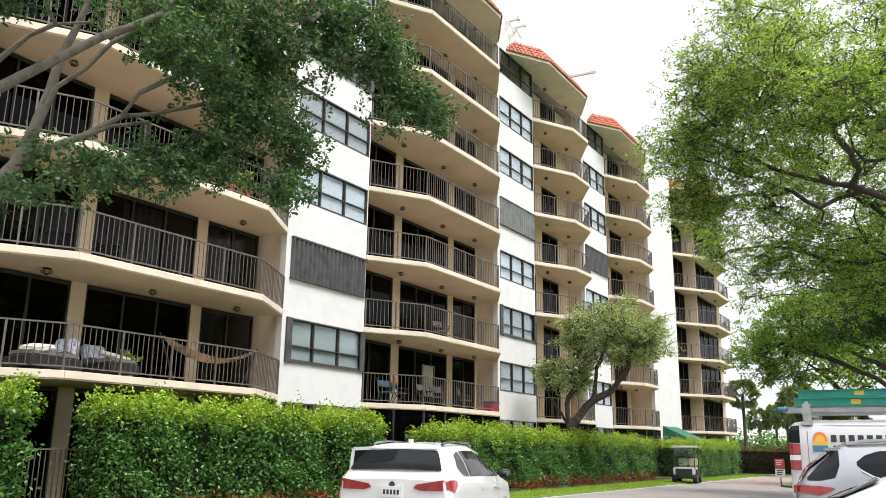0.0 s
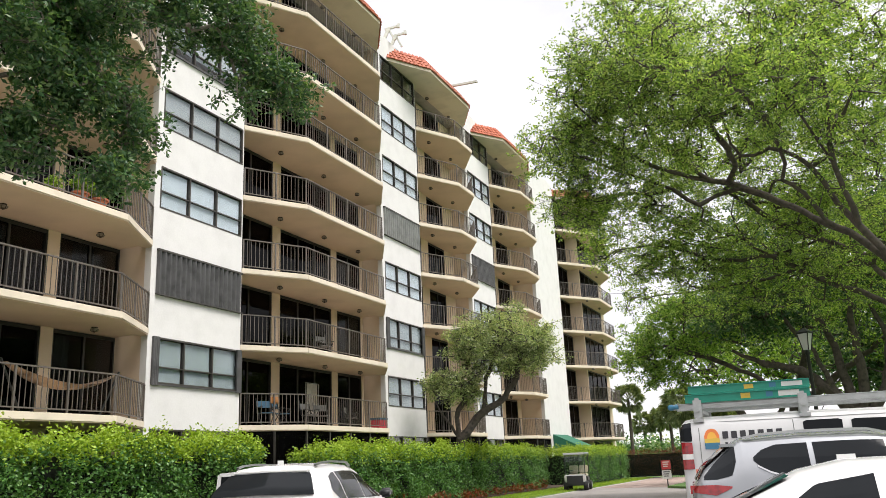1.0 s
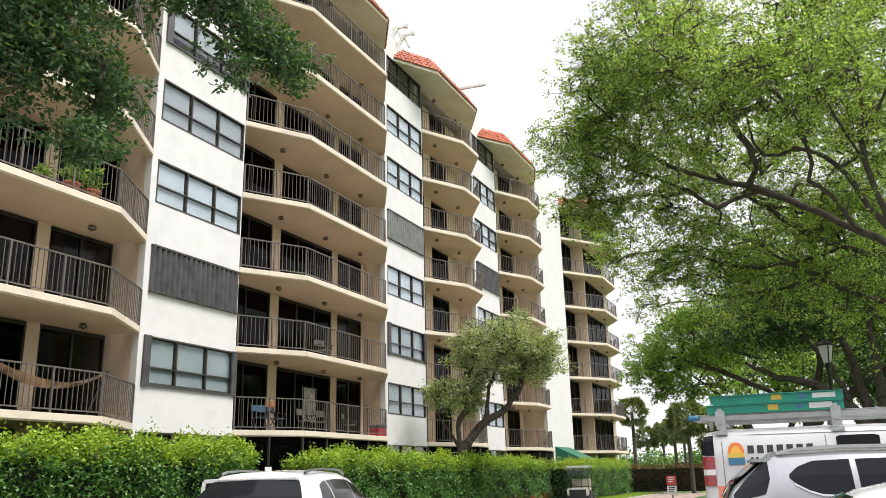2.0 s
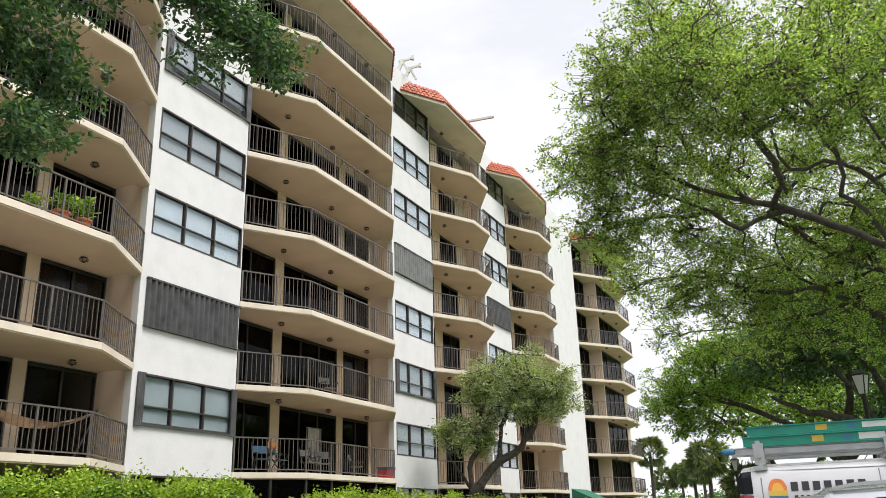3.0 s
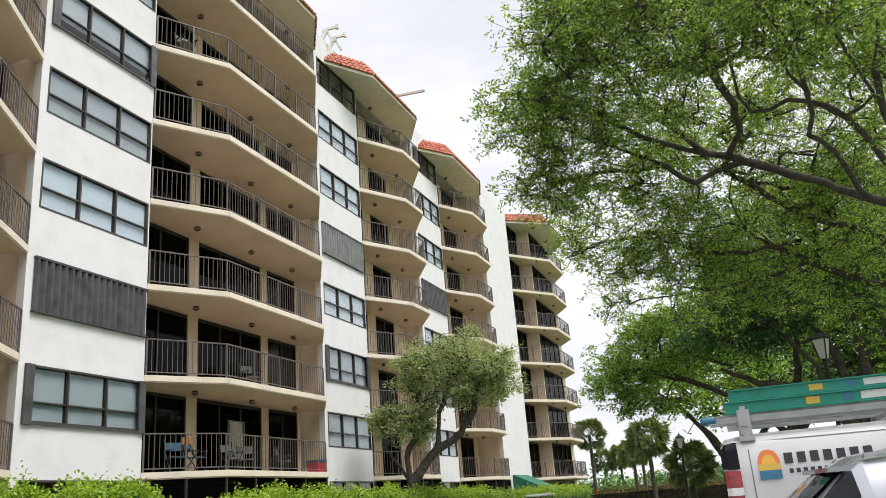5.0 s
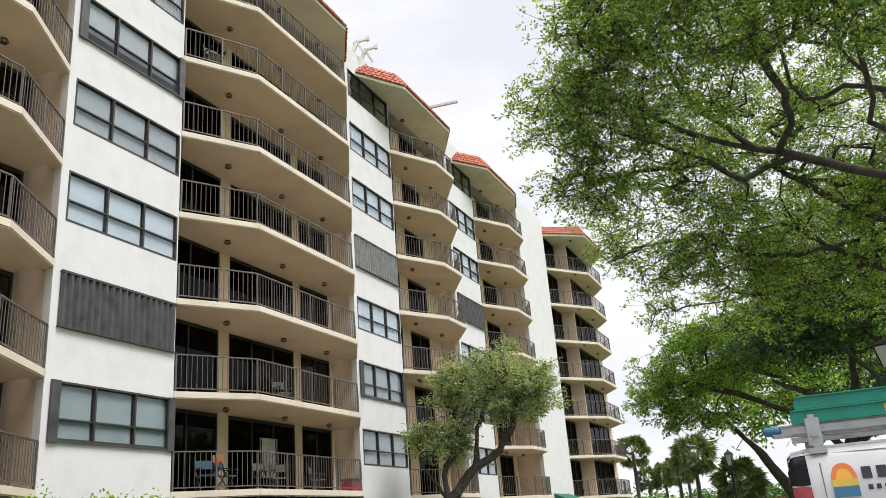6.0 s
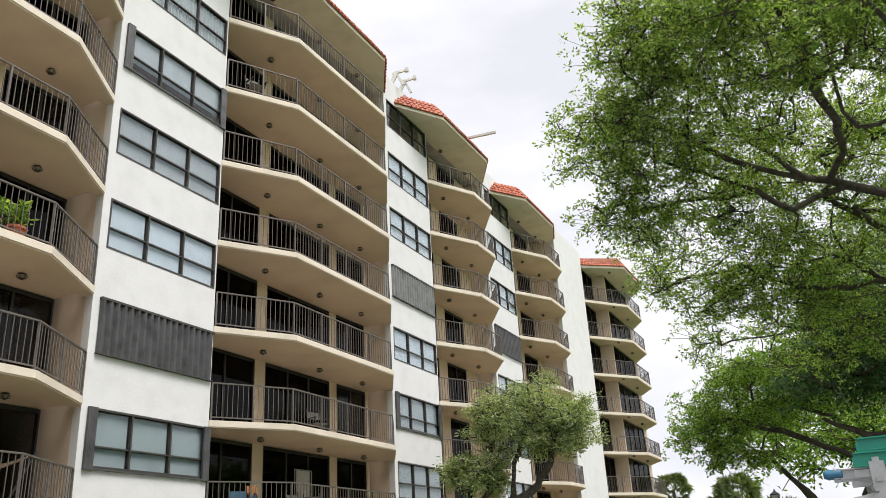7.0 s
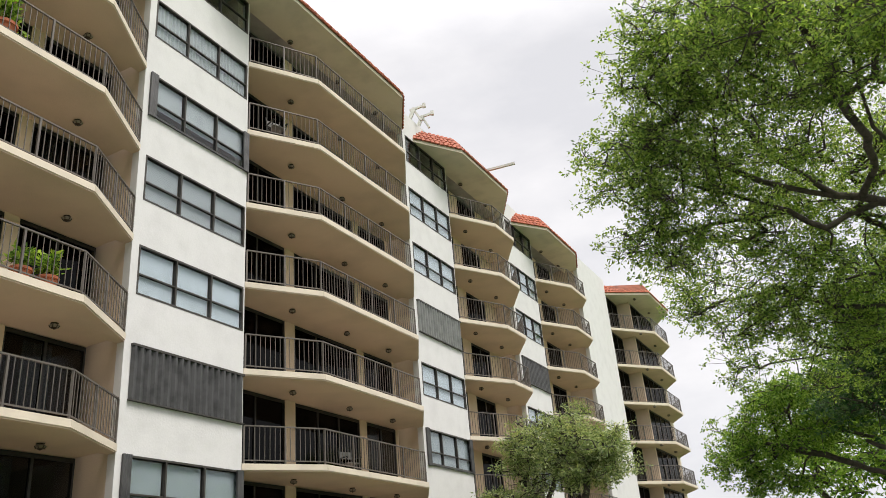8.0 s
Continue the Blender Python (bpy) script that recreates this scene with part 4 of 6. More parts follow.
tree("tree", "old many-stemmed shade tree with dark twisting limbs", (1.6, 31.0, GROUND),
     [([(1.6, 31.0, 0.2), (1.5, 31.0, 1.4), (1.3, 31.0, 2.4)], 0.55, 0.4),
      ([(1.3, 31.0, 2.4), (0.6, 31.0, 3.5), (-0.3, 31.0, 4.3), (-1.4, 31.2, 4.6), (-2.4, 31.4, 5.2)], 0.24, 0.05),
      ([(1.3, 31.0, 2.4), (1.0, 31.1, 3.8), (0.7, 31.2, 5.4), (-0.1, 31.4, 7.0)], 0.2, 0.05),
      ([(1.3, 31.0, 2.4), (1.5, 30.8, 4.0), (1.4, 30.6, 5.8), (1.9, 30.4, 7.6)], 0.2, 0.05),
      ([(1.3, 31.0, 2.4), (2.1, 30.8, 3.6), (2.4, 30.6, 5.0), (3.0, 30.4, 7.0)], 0.2, 0.05),
      ([(1.5, 31.0, 1.4), (2.6, 31.2, 2.8), (3.3, 31.2, 4.6), (4.2, 31.2, 6.6)], 0.2, 0.05),
      ([(0.6, 31.0, 3.5), (0.2, 30.6, 4.8), (-0.6, 30.4, 6.0)], 0.1, 0.03),
      ([(2.4, 30.6, 5.0), (2.0, 30.4, 6.2), (2.3, 30.2, 7.4)], 0.09, 0.03),
      ([(3.3, 31.2, 4.6), (2.9, 31.2, 5.8), (3.3, 31.2, 7.2)], 0.1, 0.03)],
     [((1.6, 31.0, 8.4), (5.0, 3.6, 2.0), 190), ((-1.6, 31.4, 6.6), (2.0, 2.0, 0.9), 60), ((4.6, 31.0, 6.8), (2.6, 2.4, 1.6), 60), ((6.8, 30.0, 8.0), (3.0, 3.0, 2.4), 60)],
     LEAF_DARK, DARKBARK, clump=0.5, per=144, length=0.15, width=0.075, seed=31, shell=0.5, tip=0.009, twigs=4)
tree("tree", "leaning dark tree far along the drive", (-2.2, 50, GROUND),
     [([(-2.2, 50, 0.2), (-3.0, 49.8, 2.2), (-4.2, 49.5, 4.4)], 0.34, 0.2),
      ([(-4.2, 49.5, 4.4), (-5.5, 49.3, 6.0)], 0.15, 0.05), ([(-3.0, 49.8, 2.2), (-1.5, 49.8, 4.4), (0, 49.8, 6.0)], 0.2, 0.05)],
     [((-3.2, 49.6, 7.2), (4.2, 3.6, 2.2), 110), ((2.0, 49.8, 7.0), (4.4, 3.5, 2.6), 90)],
     LEAF_MID, DARKBARK, clump=0.7, per=80, length=0.26, width=0.12, seed=41, shell=0.4, tip=0.02)
tree("tree", "dense old shade tree behind the parked van", (7.5, 42, GROUND),
     [([(7.5, 42, 0.2), (7.3, 42, 1.8), (7.0, 42, 3.0)], 0.45, 0.36), ([(7.0, 42, 3.0), (4.6, 42, 5.0), (2.6, 42, 6.4)], 0.24, 0.06),
      ([(7.0, 42, 3.0), (7.2, 41.6, 6.5)], 0.24, 0.08), ([(7.0, 42, 3.0), (9.5, 42, 5.5)], 0.22, 0.06), ([(7.0, 42, 2.2), (5.0, 41.5, 3.4), (3.4, 41, 4.6)], 0.16, 0.04)],
     [((6.5, 42, 7.6), (7.0, 4.0, 3.4), 200), ((4.0, 42, 5.2), (4.5, 3.0, 1.0), 70)],
     LEAF_DARK, DARKBARK, clump=0.7, per=110, length=0.25, width=0.12, seed=43, shell=0.3, tip=0.02)
tree("tree", "dense old shade tree beyond the parking bays", (13.5, 33, GROUND),
     [([(13.5, 33, 0.2), (13.2, 33, 2.0), (13.0, 33, 3.2)], 0.4, 0.32), ([(13.0, 33, 3.2), (10.6, 33, 5.4)], 0.22, 0.06), ([(13.0, 33, 3.2), (13.4, 33, 7.0)], 0.22, 0.06)],
     [((12.5, 33, 7.2), (5.5, 4.0, 3.8), 150)],
     LEAF_DARK, DARKBARK, clump=0.7, per=110, length=0.25, width=0.12, seed=44, shell=0.3, tip=0.02)
# small leaning tree behind the hedge
tree("tree", "small leaning tree with a twisted trunk and soft olive leaves", (-15.2, 36.6, GROUND),
     [([(-15.2, 36.6, 0.2), (-15.15, 36.6, 1.6), (-15.0, 36.4, 2.9), (-14.0, 36.9, 4.1), (-13.1, 37.4, 4.7), (-12.5, 37.5, 5.6), (-12.3, 37.6, 6.8)], 0.27, 0.09),
      ([(-15.0, 36.4, 2.9), (-15.1, 36.3, 3.9), (-14.6, 36.5, 5.2), (-14.1, 36.7, 6.4)], 0.12, 0.04),
      ([(-14.0, 36.9, 4.1), (-13.8, 36.9, 5.6), (-13.2, 37.0, 7.0)], 0.1, 0.04),
      ([(-15.0, 36.4, 2.9), (-15.6, 36.2, 3.8), (-16.0, 36.0, 4.6)], 0.08, 0.03)],
     [((-13.2, 37.2, 7.5), (2.1, 2.2, 1.75), 125), ((-15.0, 36.4, 5.2), (1.2, 1.4, 1.0), 45), ((-11.8, 37.8, 6.8), (1.5, 1.5, 1.4), 60), ((-14.3, 36.5, 7.2), (1.3, 1.4, 1.3), 40), ((-15.9, 36.5, 5.5), (0.8, 0.9, 0.55), 24), ((-11.2, 37.5, 7.2), (0.7, 0.9, 0.8), 20)],
     LEAF_OAK, DARKBARK, clump=0.3, per=120, length=0.17, width=0.045, seed=51, shell=0.3, tip=0.010, twigs=5, tufts=10)


def hedge(name, label, x0, x1, y0, y1, z1, seed, fresh=True, density=560):
    """A clipped hedge: near-black core painted as inner shade, dense leaf shell, pale new growth on top."""
    rng = np.random.default_rng(seed)
    z0 = GROUND + 0.12
    top = tagged(new(name), label, "hedge")
    top.location = ((x0 + x1) / 2, (y0 + y1) / 2, z0)
    o = np.array(top.location)
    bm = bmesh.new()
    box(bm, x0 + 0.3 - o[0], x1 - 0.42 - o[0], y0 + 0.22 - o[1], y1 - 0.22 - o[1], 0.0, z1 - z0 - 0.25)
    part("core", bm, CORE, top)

    def scatter(n, lo, hi, jit):
        return rng.uniform(lo, hi, size=(n, 3)) + rng.normal(size=(n, 3)) * jit

    def wave(p):
        w = 0.09 * np.sin(p[:, 1] * 1.7 + seed) + 0.08 * np.sin(p[:, 1] * 4.1 + p[:, 2] * 3) + 0.07 * np.sin(p[:, 2] * 6 + p[:, 1] * 2.3) + 0.07 * np.sin(p[:, 1] * 9.3 - p[:, 2] * 7.1 + seed) * np.sin(p[:, 2] * 8.7 + p[:, 1] * 3.1)
        return w[:, None]
    ln = y1 - y0
    lumps = scatter(int(24 * ln * (z1 - z0)), (x1 - 0.22, y0, z0 + 0.05), (x1 + 0.02, y1, z1), 0.05)
    lumps[:, :1] += wave(lumps)
    front = np.repeat(lumps, max(4, density // 18), axis=0)
    front = front + rng.normal(size=front.shape) * np.array([0.07, 0.13, 0.12])
    topl = scatter(int(density * ln * (x1 - x0)), (x0, y0, z1 - 0.12), (x1, y1, z1 + 0.04), 0.06)
    topl[:, 2:] += wave(topl[:, [2, 1, 0]])
    ends = np.concatenate([scatter(int(density * (x1 - x0) * (z1 - z0)), (x0, y - 0.08, z0), (x1, y + 0.08, z1), 0.05) for y in (y0, y1)])
    back = scatter(int(density * 0.3 * ln * (z1 - z0)), (x0 - 0.05, y0, z0), (x0 + 0.1, y1, z1), 0.05)
    body = np.concatenate([front, ends, back]) - o
    soup("foliage", leaves_at(rng, body, 0.03, 1, 0.105, 0.062, droop=0.5, flat=1.0), 2, LEAF_HEDGE if fresh else LEAF_BROWN, top)
    if fresh:
        f = front[front[:, 2] > z1 - 0.45 * rng.random(len(front)) ** 0.6 - 0.05]
        crown = np.concatenate([topl, f, ends[ends[:, 2] > z1 - 0.35], topl[: len(topl) // 3] + np.array([0, 0, 0.12]), topl[: len(topl) // 8] + np.stack([np.zeros(len(topl) // 8), np.zeros(len(topl) // 8), 0.12 + 0.2 * np.abs(np.sin(topl[: len(topl) // 8, 1] * 7)) * rng.random(len(topl) // 8)], axis=1)]) - o
        sprig = crown[rng.random(len(crown)) < 0.035]
        spray = [sprig + np.array([0, 0, 0.05 * j]) + rng.normal(size=sprig.shape) * 0.012 for j in range(6)]
        q = leaves_at(rng, np.concatenate([crown] + spray), 0.04, 1, 0.10, 0.056, droop=-0.3, flat=1.0)
        ob = soup("new_growth", q, 2, LEAF_FRESH, top)
        tagged(ob, "pale green new growth")
    else:
        soup("crown", leaves_at(rng, topl - o, 0.05, 1, 0.1, 0.05), 2, LEAF_RED, top)
    return top


hedge("hedge", "tall clipped hedge with pale green new growth", -16.0, -14.6, -2.0, 9.5, 2.68, 61)
hedge("hedge", "tall clipped hedge with pale green new growth", -16.0, -14.6, 11.5, 21.1, 2.56, 62)
hedge("hedge", "tall clipped hedge with pale green new growth", -16.0, -14.6, 24.4, 38.0, 2.36, 63)
hedge("hedge", "clipped hedge beside the small leaning tree", -16.0, -14.6, 38.3, 47.6, 2.36, 64, density=300)
hedge("hedge", "clipped hedge before the building entrance", -16.0, -13.4, 51.5, 63.5, 2.3, 65, density=200)
hedge("hedge", "clipped brown and green hedge at the end of the drive", -14.4, -4.0, 66.0, 67.2, 2.2, 66, fresh=False, density=150)


def bedding(seed, y0, y1, count, x=-14.25):
    rng = np.random.default_rng(seed)
    top = tagged(new("bedding_plants"), "low red and bronze bedding plants along the hedge foot", "plants", kind="stuff")
    c = np.stack([rng.uniform(x - 0.25, x + 0.1, count), rng.uniform(y0, y1, count), rng.uniform(GROUND + 0.1, GROUND + 0.4, count)], axis=1)
    soup("foliage", leaves_at(rng, c, 0.1, 14, 0.2, 0.05, droop=-0.8), 2, LEAF_RED, top)


bedding(71, 10.5, 20.8, 60)
bedding(72, 23, 47, 110)


def grass_blades(seed):
    rng = np.random.default_rng(seed)
    top = tagged(new("grass"), "short green lawn grass beside the drive", "grass", kind="stuff")
    n = 26000
    c = np.stack([rng.uniform(-14.3, -12.0, n), rng.uniform(14, 66, n), np.full(n, GROUND + 0.03)], axis=1)
    soup("blades", leaves_at(rng, c, 0.02, 1, 0.09, 0.02, droop=-1.5, flat=0.1), 2, LEAF_FRESH, top)


grass_blades(73)


def palm(base, height, spread, seed, lean=0.0):
    """A cabbage palm: ringed trunk and a round head of drooping fan fronds."""
    rng = np.random.default_rng(seed)
    top = tagged(new("palm_tree"), "tall cabbage palm with a round head of fan fronds", "palm tree", group="palms by the water")
    top.location = base
    bm = bmesh.new()
    n = 14
    lathe(bm, [((0.16 - 0.03 * i / n) * (1.06 if i % 2 else 0.97), height * i / n) for i in range(n + 1)], 8)
    part("trunk", bm, DARKBARK, top, smooth=True)
    quads = []
    for f in range(105):
        a, e = rng.uniform(0, 2 * math.pi), rng.uniform(-0.9, 1.25)
        d = np.array([math.cos(a) * math.cos(e), math.sin(a) * math.cos(e), math.sin(e)])
        hub = np.array([0, 0, height]) + d * spread * rng.uniform(0.45, 0.7)
        s = np.cross(d, [0, 0, 1.0])
        s /= np.linalg.norm(s) + 1e-9
        u = np.cross(s, d)
        turn = rng.uniform(0, math.pi)
        s, u = s * math.cos(turn) + u * math.sin(turn), u * math.cos(turn) - s * math.sin(turn)
        quads.append([[0, 0, height], hub + s * 0.02, hub + d * 0.05, hub - s * 0.02])
        for b in range(13):
            t = (b / 12 - 0.5) * 2.6
            dd = d * math.cos(t) + s * math.sin(t) - np.array([0, 0, 0.15])
            dd /= np.linalg.norm(dd)
            w = np.cross(dd, u) * 0.055
            ln = spread * 0.42 * (1 - 0.25 * abs(t) / 1.3) * rng.uniform(0.8, 1.1)
            quads.append([hub, hub + dd * ln * 0.5 + w, hub + dd * ln - np.array([0, 0, 0.06 * spread]), hub + dd * ln * 0.5 - w])
    soup("crown", np.array(quads), 2, FROND, top)


for x, y, h, s, sd in ((-18.6, 98, 5.3, 1.9, 1), (-16.9, 98.5, 5.6, 2.0, 2), (-13.2, 89, 6.2, 1.9, 3), (-15.2, 74.5, 6.6, 1.9, 4), (-9.2, 64.4, 5.2, 2.1, 5), (-12.6, 79.5, 5.0, 1.8, 6), (-5.4, 49.8, 2.9, 1.7, 7), (-8.0, 90, 4.6, 1.9, 8)):
    palm((x, y, GROUND - 0.06), h, s * 0.85, sd)

# far shrubs and mangroves on the horizon
rng = np.random.default_rng(81)
far = tagged(new("far_woods"), "distant low green woods by the water", "woods", kind="stuff")
cen = np.stack([rng.uniform(-70, 60, 900), rng.uniform(118, 150, 900), rng.uniform(0.2, 3.6, 900)], axis=1)
soup("foliage", leaves_at(rng, cen, 0.9, 26, 0.7, 0.4), 2, LEAF_OAK, far)


def shrub_belt(label, x0, x1, y, height, seed):
    """Rough waterside bushes: many lumps of leaves of uneven height."""
    rng = np.random.default_rng(seed)
    top = tagged(new("shrubs"), label, "bushes", kind="stuff")
    n = int((x1 - x0) * 13)
    lump = np.stack([rng.uniform(x0, x1, n), y + rng.normal(size=n) * 1.2, GROUND + height * rng.uniform(0.15, 0.95, n) * (0.8 + 0.2 * np.sin(rng.uniform(0, 6, n)))], axis=1)
    soup("foliage", leaves_at(rng, lump, 0.45, 50, 0.36, 0.2, droop=0.1), 2, LEAF_HEDGE, top)


shrub_belt("rough green bushes by the water beyond the drive", -24.0, 14.0, 94.0, 4.2, 91)

# ---- vehicles ----
CARWHITE = mat("white_car_paint", (0.64, 0.64, 0.635), 0.25, vary=0.02, scale=2, bump=0, coat=0.6)
CARSILVER = mat("silver_car_paint", (0.30, 0.31, 0.325), 0.25, 0.55, vary=0.03, scale=2, bump=0, coat=0.6)
VANWHITE = mat("white_van_paint", (0.56, 0.56, 0.56), 0.35, vary=0.05, scale=1.5, bump=0, coat=0.3)
BLACKPLASTIC = mat("black_plastic", (0.02, 0.02, 0.022), 0.5, vary=0.1, bump=0.05)
RUBBER = mat("tyre_rubber", (0.02, 0.02, 0.02), 0.85, vary=0.2, bump=0.1)
ALLOY = mat("alloy", (0.45, 0.45, 0.46), 0.3, 0.9, vary=0.05, bump=0)
REDLENS = mat("red_lens", (0.36, 0.006, 0.010), 0.18, vary=0.3, scale=14, bump=0, coat=0.7)
CLEARLENS = mat("clear_lens", (0.7, 0.68, 0.66), 0.12, vary=0.05, bump=0, coat=0.8)
CARGLASS = mat("dark_car_glass", (0.012, 0.014, 0.016), 0.06, vary=0.05, bump=0)
CARGLASS.node_tree.nodes["Principled BSDF"].inputs["Specular IOR Level"].default_value = 0.09
ALU = mat("aluminium", (0.44, 0.45, 0.45), 0.42, 0.6, vary=0.12, scale=6, bump=0.05)
LADDERGREEN = mat("green_fibreglass", (0.01, 0.27, 0.19), 0.45, vary=0.12, scale=3, fine=30, bump=0.1)
ORANGE = mat("orange_print", (0.75, 0.20, 0.05), 0.5, vary=0.03, bump=0)
AMBER = mat("amber_print", (0.80, 0.42, 0.06), 0.5, vary=0.03, bump=0)
YELLOW = mat("yellow_print", (0.62, 0.42, 0.06), 0.5, vary=0.03, bump=0)
BLUE = mat("blue_print", (0.04, 0.17, 0.28), 0.5, vary=0.05, bump=0)
INK = mat("dark_ink", (0.03, 0.03, 0.035), 0.6, vary=0.05, bump=0)
SALMON = mat("salmon_stripe", (0.72, 0.22, 0.13), 0.45, vary=0.05, bump=0)
PAPER = mat("pale_sticker", (0.7, 0.7, 0.68), 0.6, vary=0.05, bump=0)


class Hull:
    """A car body lofted through cross-sections; forward is +y, the rear is at y = 0."""

    def __init__(self, rows):
        # rows: y, underside, belt height, top height, half width at the belt, half width at the top
        self.rows = rows

    def at(self, y):
        R = self.rows
        for a, b in zip(R, R[1:]):
            if y <= b[0]:
                f = max(0.0, (y - a[0]) / (b[0] - a[0]))
                return [u + (v - u) * f for u, v in zip(a, b)]
        return list(R[-1])

    def section(self, y):
        _, zb, zl, zt, wl, wt = self.at(y)
        zl = min(zl, zt - 0.05)
        return [(wl * 0.86, zb), (wl * 0.97, zb + 0.1), (wl, zb + (zl - zb) * 0.45), (wl * 0.985, zb + (zl - zb) * 0.75), (wl * 0.955, zl),
                (wl * 0.955 + (wt - wl * 0.955) * 0.5, zl + (zt - zl) * 0.52), (wt, zl + (zt - zl) * 0.86), (wt * 0.9, zt - (zt - zl) * 0.045), (wt * 0.5, zt + 0.012), (0, zt + 0.02)]

    def side_x(self, y, z):
        s = self.section(y)
        for a, b in zip(s, s[1:]):
            if a[1] <= z <= b[1]:
                return a[0] + (b[0] - a[0]) * (z - a[1]) / max(1e-6, b[1] - a[1])
        return s[-2][0]

    def mesh(self, steps=44):
        bm = bmesh.new()
        ys = sorted({r[0] for r in self.rows} | {self.rows[-1][0] * i / steps for i in range(steps + 1)})
        rings = []
        for y in ys:
            half = self.section(y)
            ring = [(x, z) for x, z in half] + [(-x, z) for x, z in half[-2::-1]]
            rings.append([bm.verts.new((x, y, z)) for x, z in ring])
        for A, B in zip(rings, rings[1:]):
            for i in range(len(A) - 1):
                bm.faces.new((A[i], A[i + 1], B[i + 1], B[i]))
            bm.faces.new((A[-1], A[0], B[0], B[-1]))
        bm.faces.new(rings[0][::-1])
        bm.faces.new(rings[-1])
        bmesh.ops.recalc_face_normals(bm, faces=bm.faces)
        return bm

    def side_patch(self, outline, side, out=0.006, n=9):
        """A pane or panel lying on one flank: outline is (y, low z, high z) along the car."""
        bm = bmesh.new()
        y0, y1 = outline[0][0], outline[-1][0]
        grid = []
        for i in range(n * 2 + 1):
            y = y0 + (y1 - y0) * i / (n * 2)
            for a, b in zip(outline, outline[1:]):
                if y <= b[0] + 1e-9:
                    f = (y - a[0]) / max(1e-6, b[0] - a[0])
                    lo, hi = a[1] + (b[1] - a[1]) * f, a[2] + (b[2] - a[2]) * f
                    break
            col = []
            for j in range(n + 1):
                z = lo + (hi - lo) * j / n
                col.append(bm.verts.new((side * (self.side_x(y, z) + out), y, z)))
            grid.append(col)
        for A, B in zip(grid, grid[1:]):
            for j in range(n):
                bm.faces.new((A[j], B[j], B[j + 1], A[j + 1]) if side > 0 else (A[j], A[j + 1], B[j + 1], B[j]))
        return bm

    def top_y(self, z):
        """Where the centre line of the tail reaches the height z."""
        for a, b in zip(self.rows, self.rows[1:]):
            if a[3] <= z <= b[3]:
                return a[0] + (b[0] - a[0]) * (z - a[3]) / max(1e-6, b[3] - a[3])
        return self.rows[0][0]


def tail_glass(hull, z0, z1, margin=0.06, out=0.026, n=10, sloped=False):
    bm = bmesh.new()
    grid = []
    for j in range(n + 1):
        z = z0 + (z1 - z0) * j / n
        y = hull.top_y(z - 0.015)
        s = hull.at(y)
        w = s[4] * 0.955 + (s[5] - s[4] * 0.955) * (0.45 + 0.5 * j / n) - margin
        if sloped:
            w = s[5] * 0.84
        grid.append([bm.verts.new((w * (i / 4 - 1), y - out + 0.03 * (abs(i / 4 - 1)) ** 2 - 0.01, z + 0.018 - 0.02 * abs(i / 4 - 1))) for i in range(9)])
    for A, B in zip(grid, grid[1:]):
        for i in range(8):
            bm.faces.new((A[i], A[i + 1], B[i + 1], B[i]))
    return bm


def wheel(parent, x, y, r, side):
    bm = lathe(bmesh.new(), [(r * 0.62, -0.11), (r * 0.95, -0.11), (r, -0.07), (r, 0.07), (r * 0.95, 0.11), (r * 0.62, 0.11)], 24, (x, y, r), "x")
    tyre = part("wheel", bm, RUBBER, parent, smooth=True)
    bm = lathe(bmesh.new(), [(r * 0.61, -0.10), (r * 0.61, 0.08), (r * 0.5, 0.06)], 20, (x, y, r), "x")
    for i in range(5):
        a = i * 2 * math.pi / 5
        bar(bm, (x + side * 0.09, y, r), (x + side * 0.1, y + math.cos(a) * r * 0.58, r + math.sin(a) * r * 0.58), 0.07, 0.03)
    part("rim", bm, ALLOY, tyre, "alloy rim")


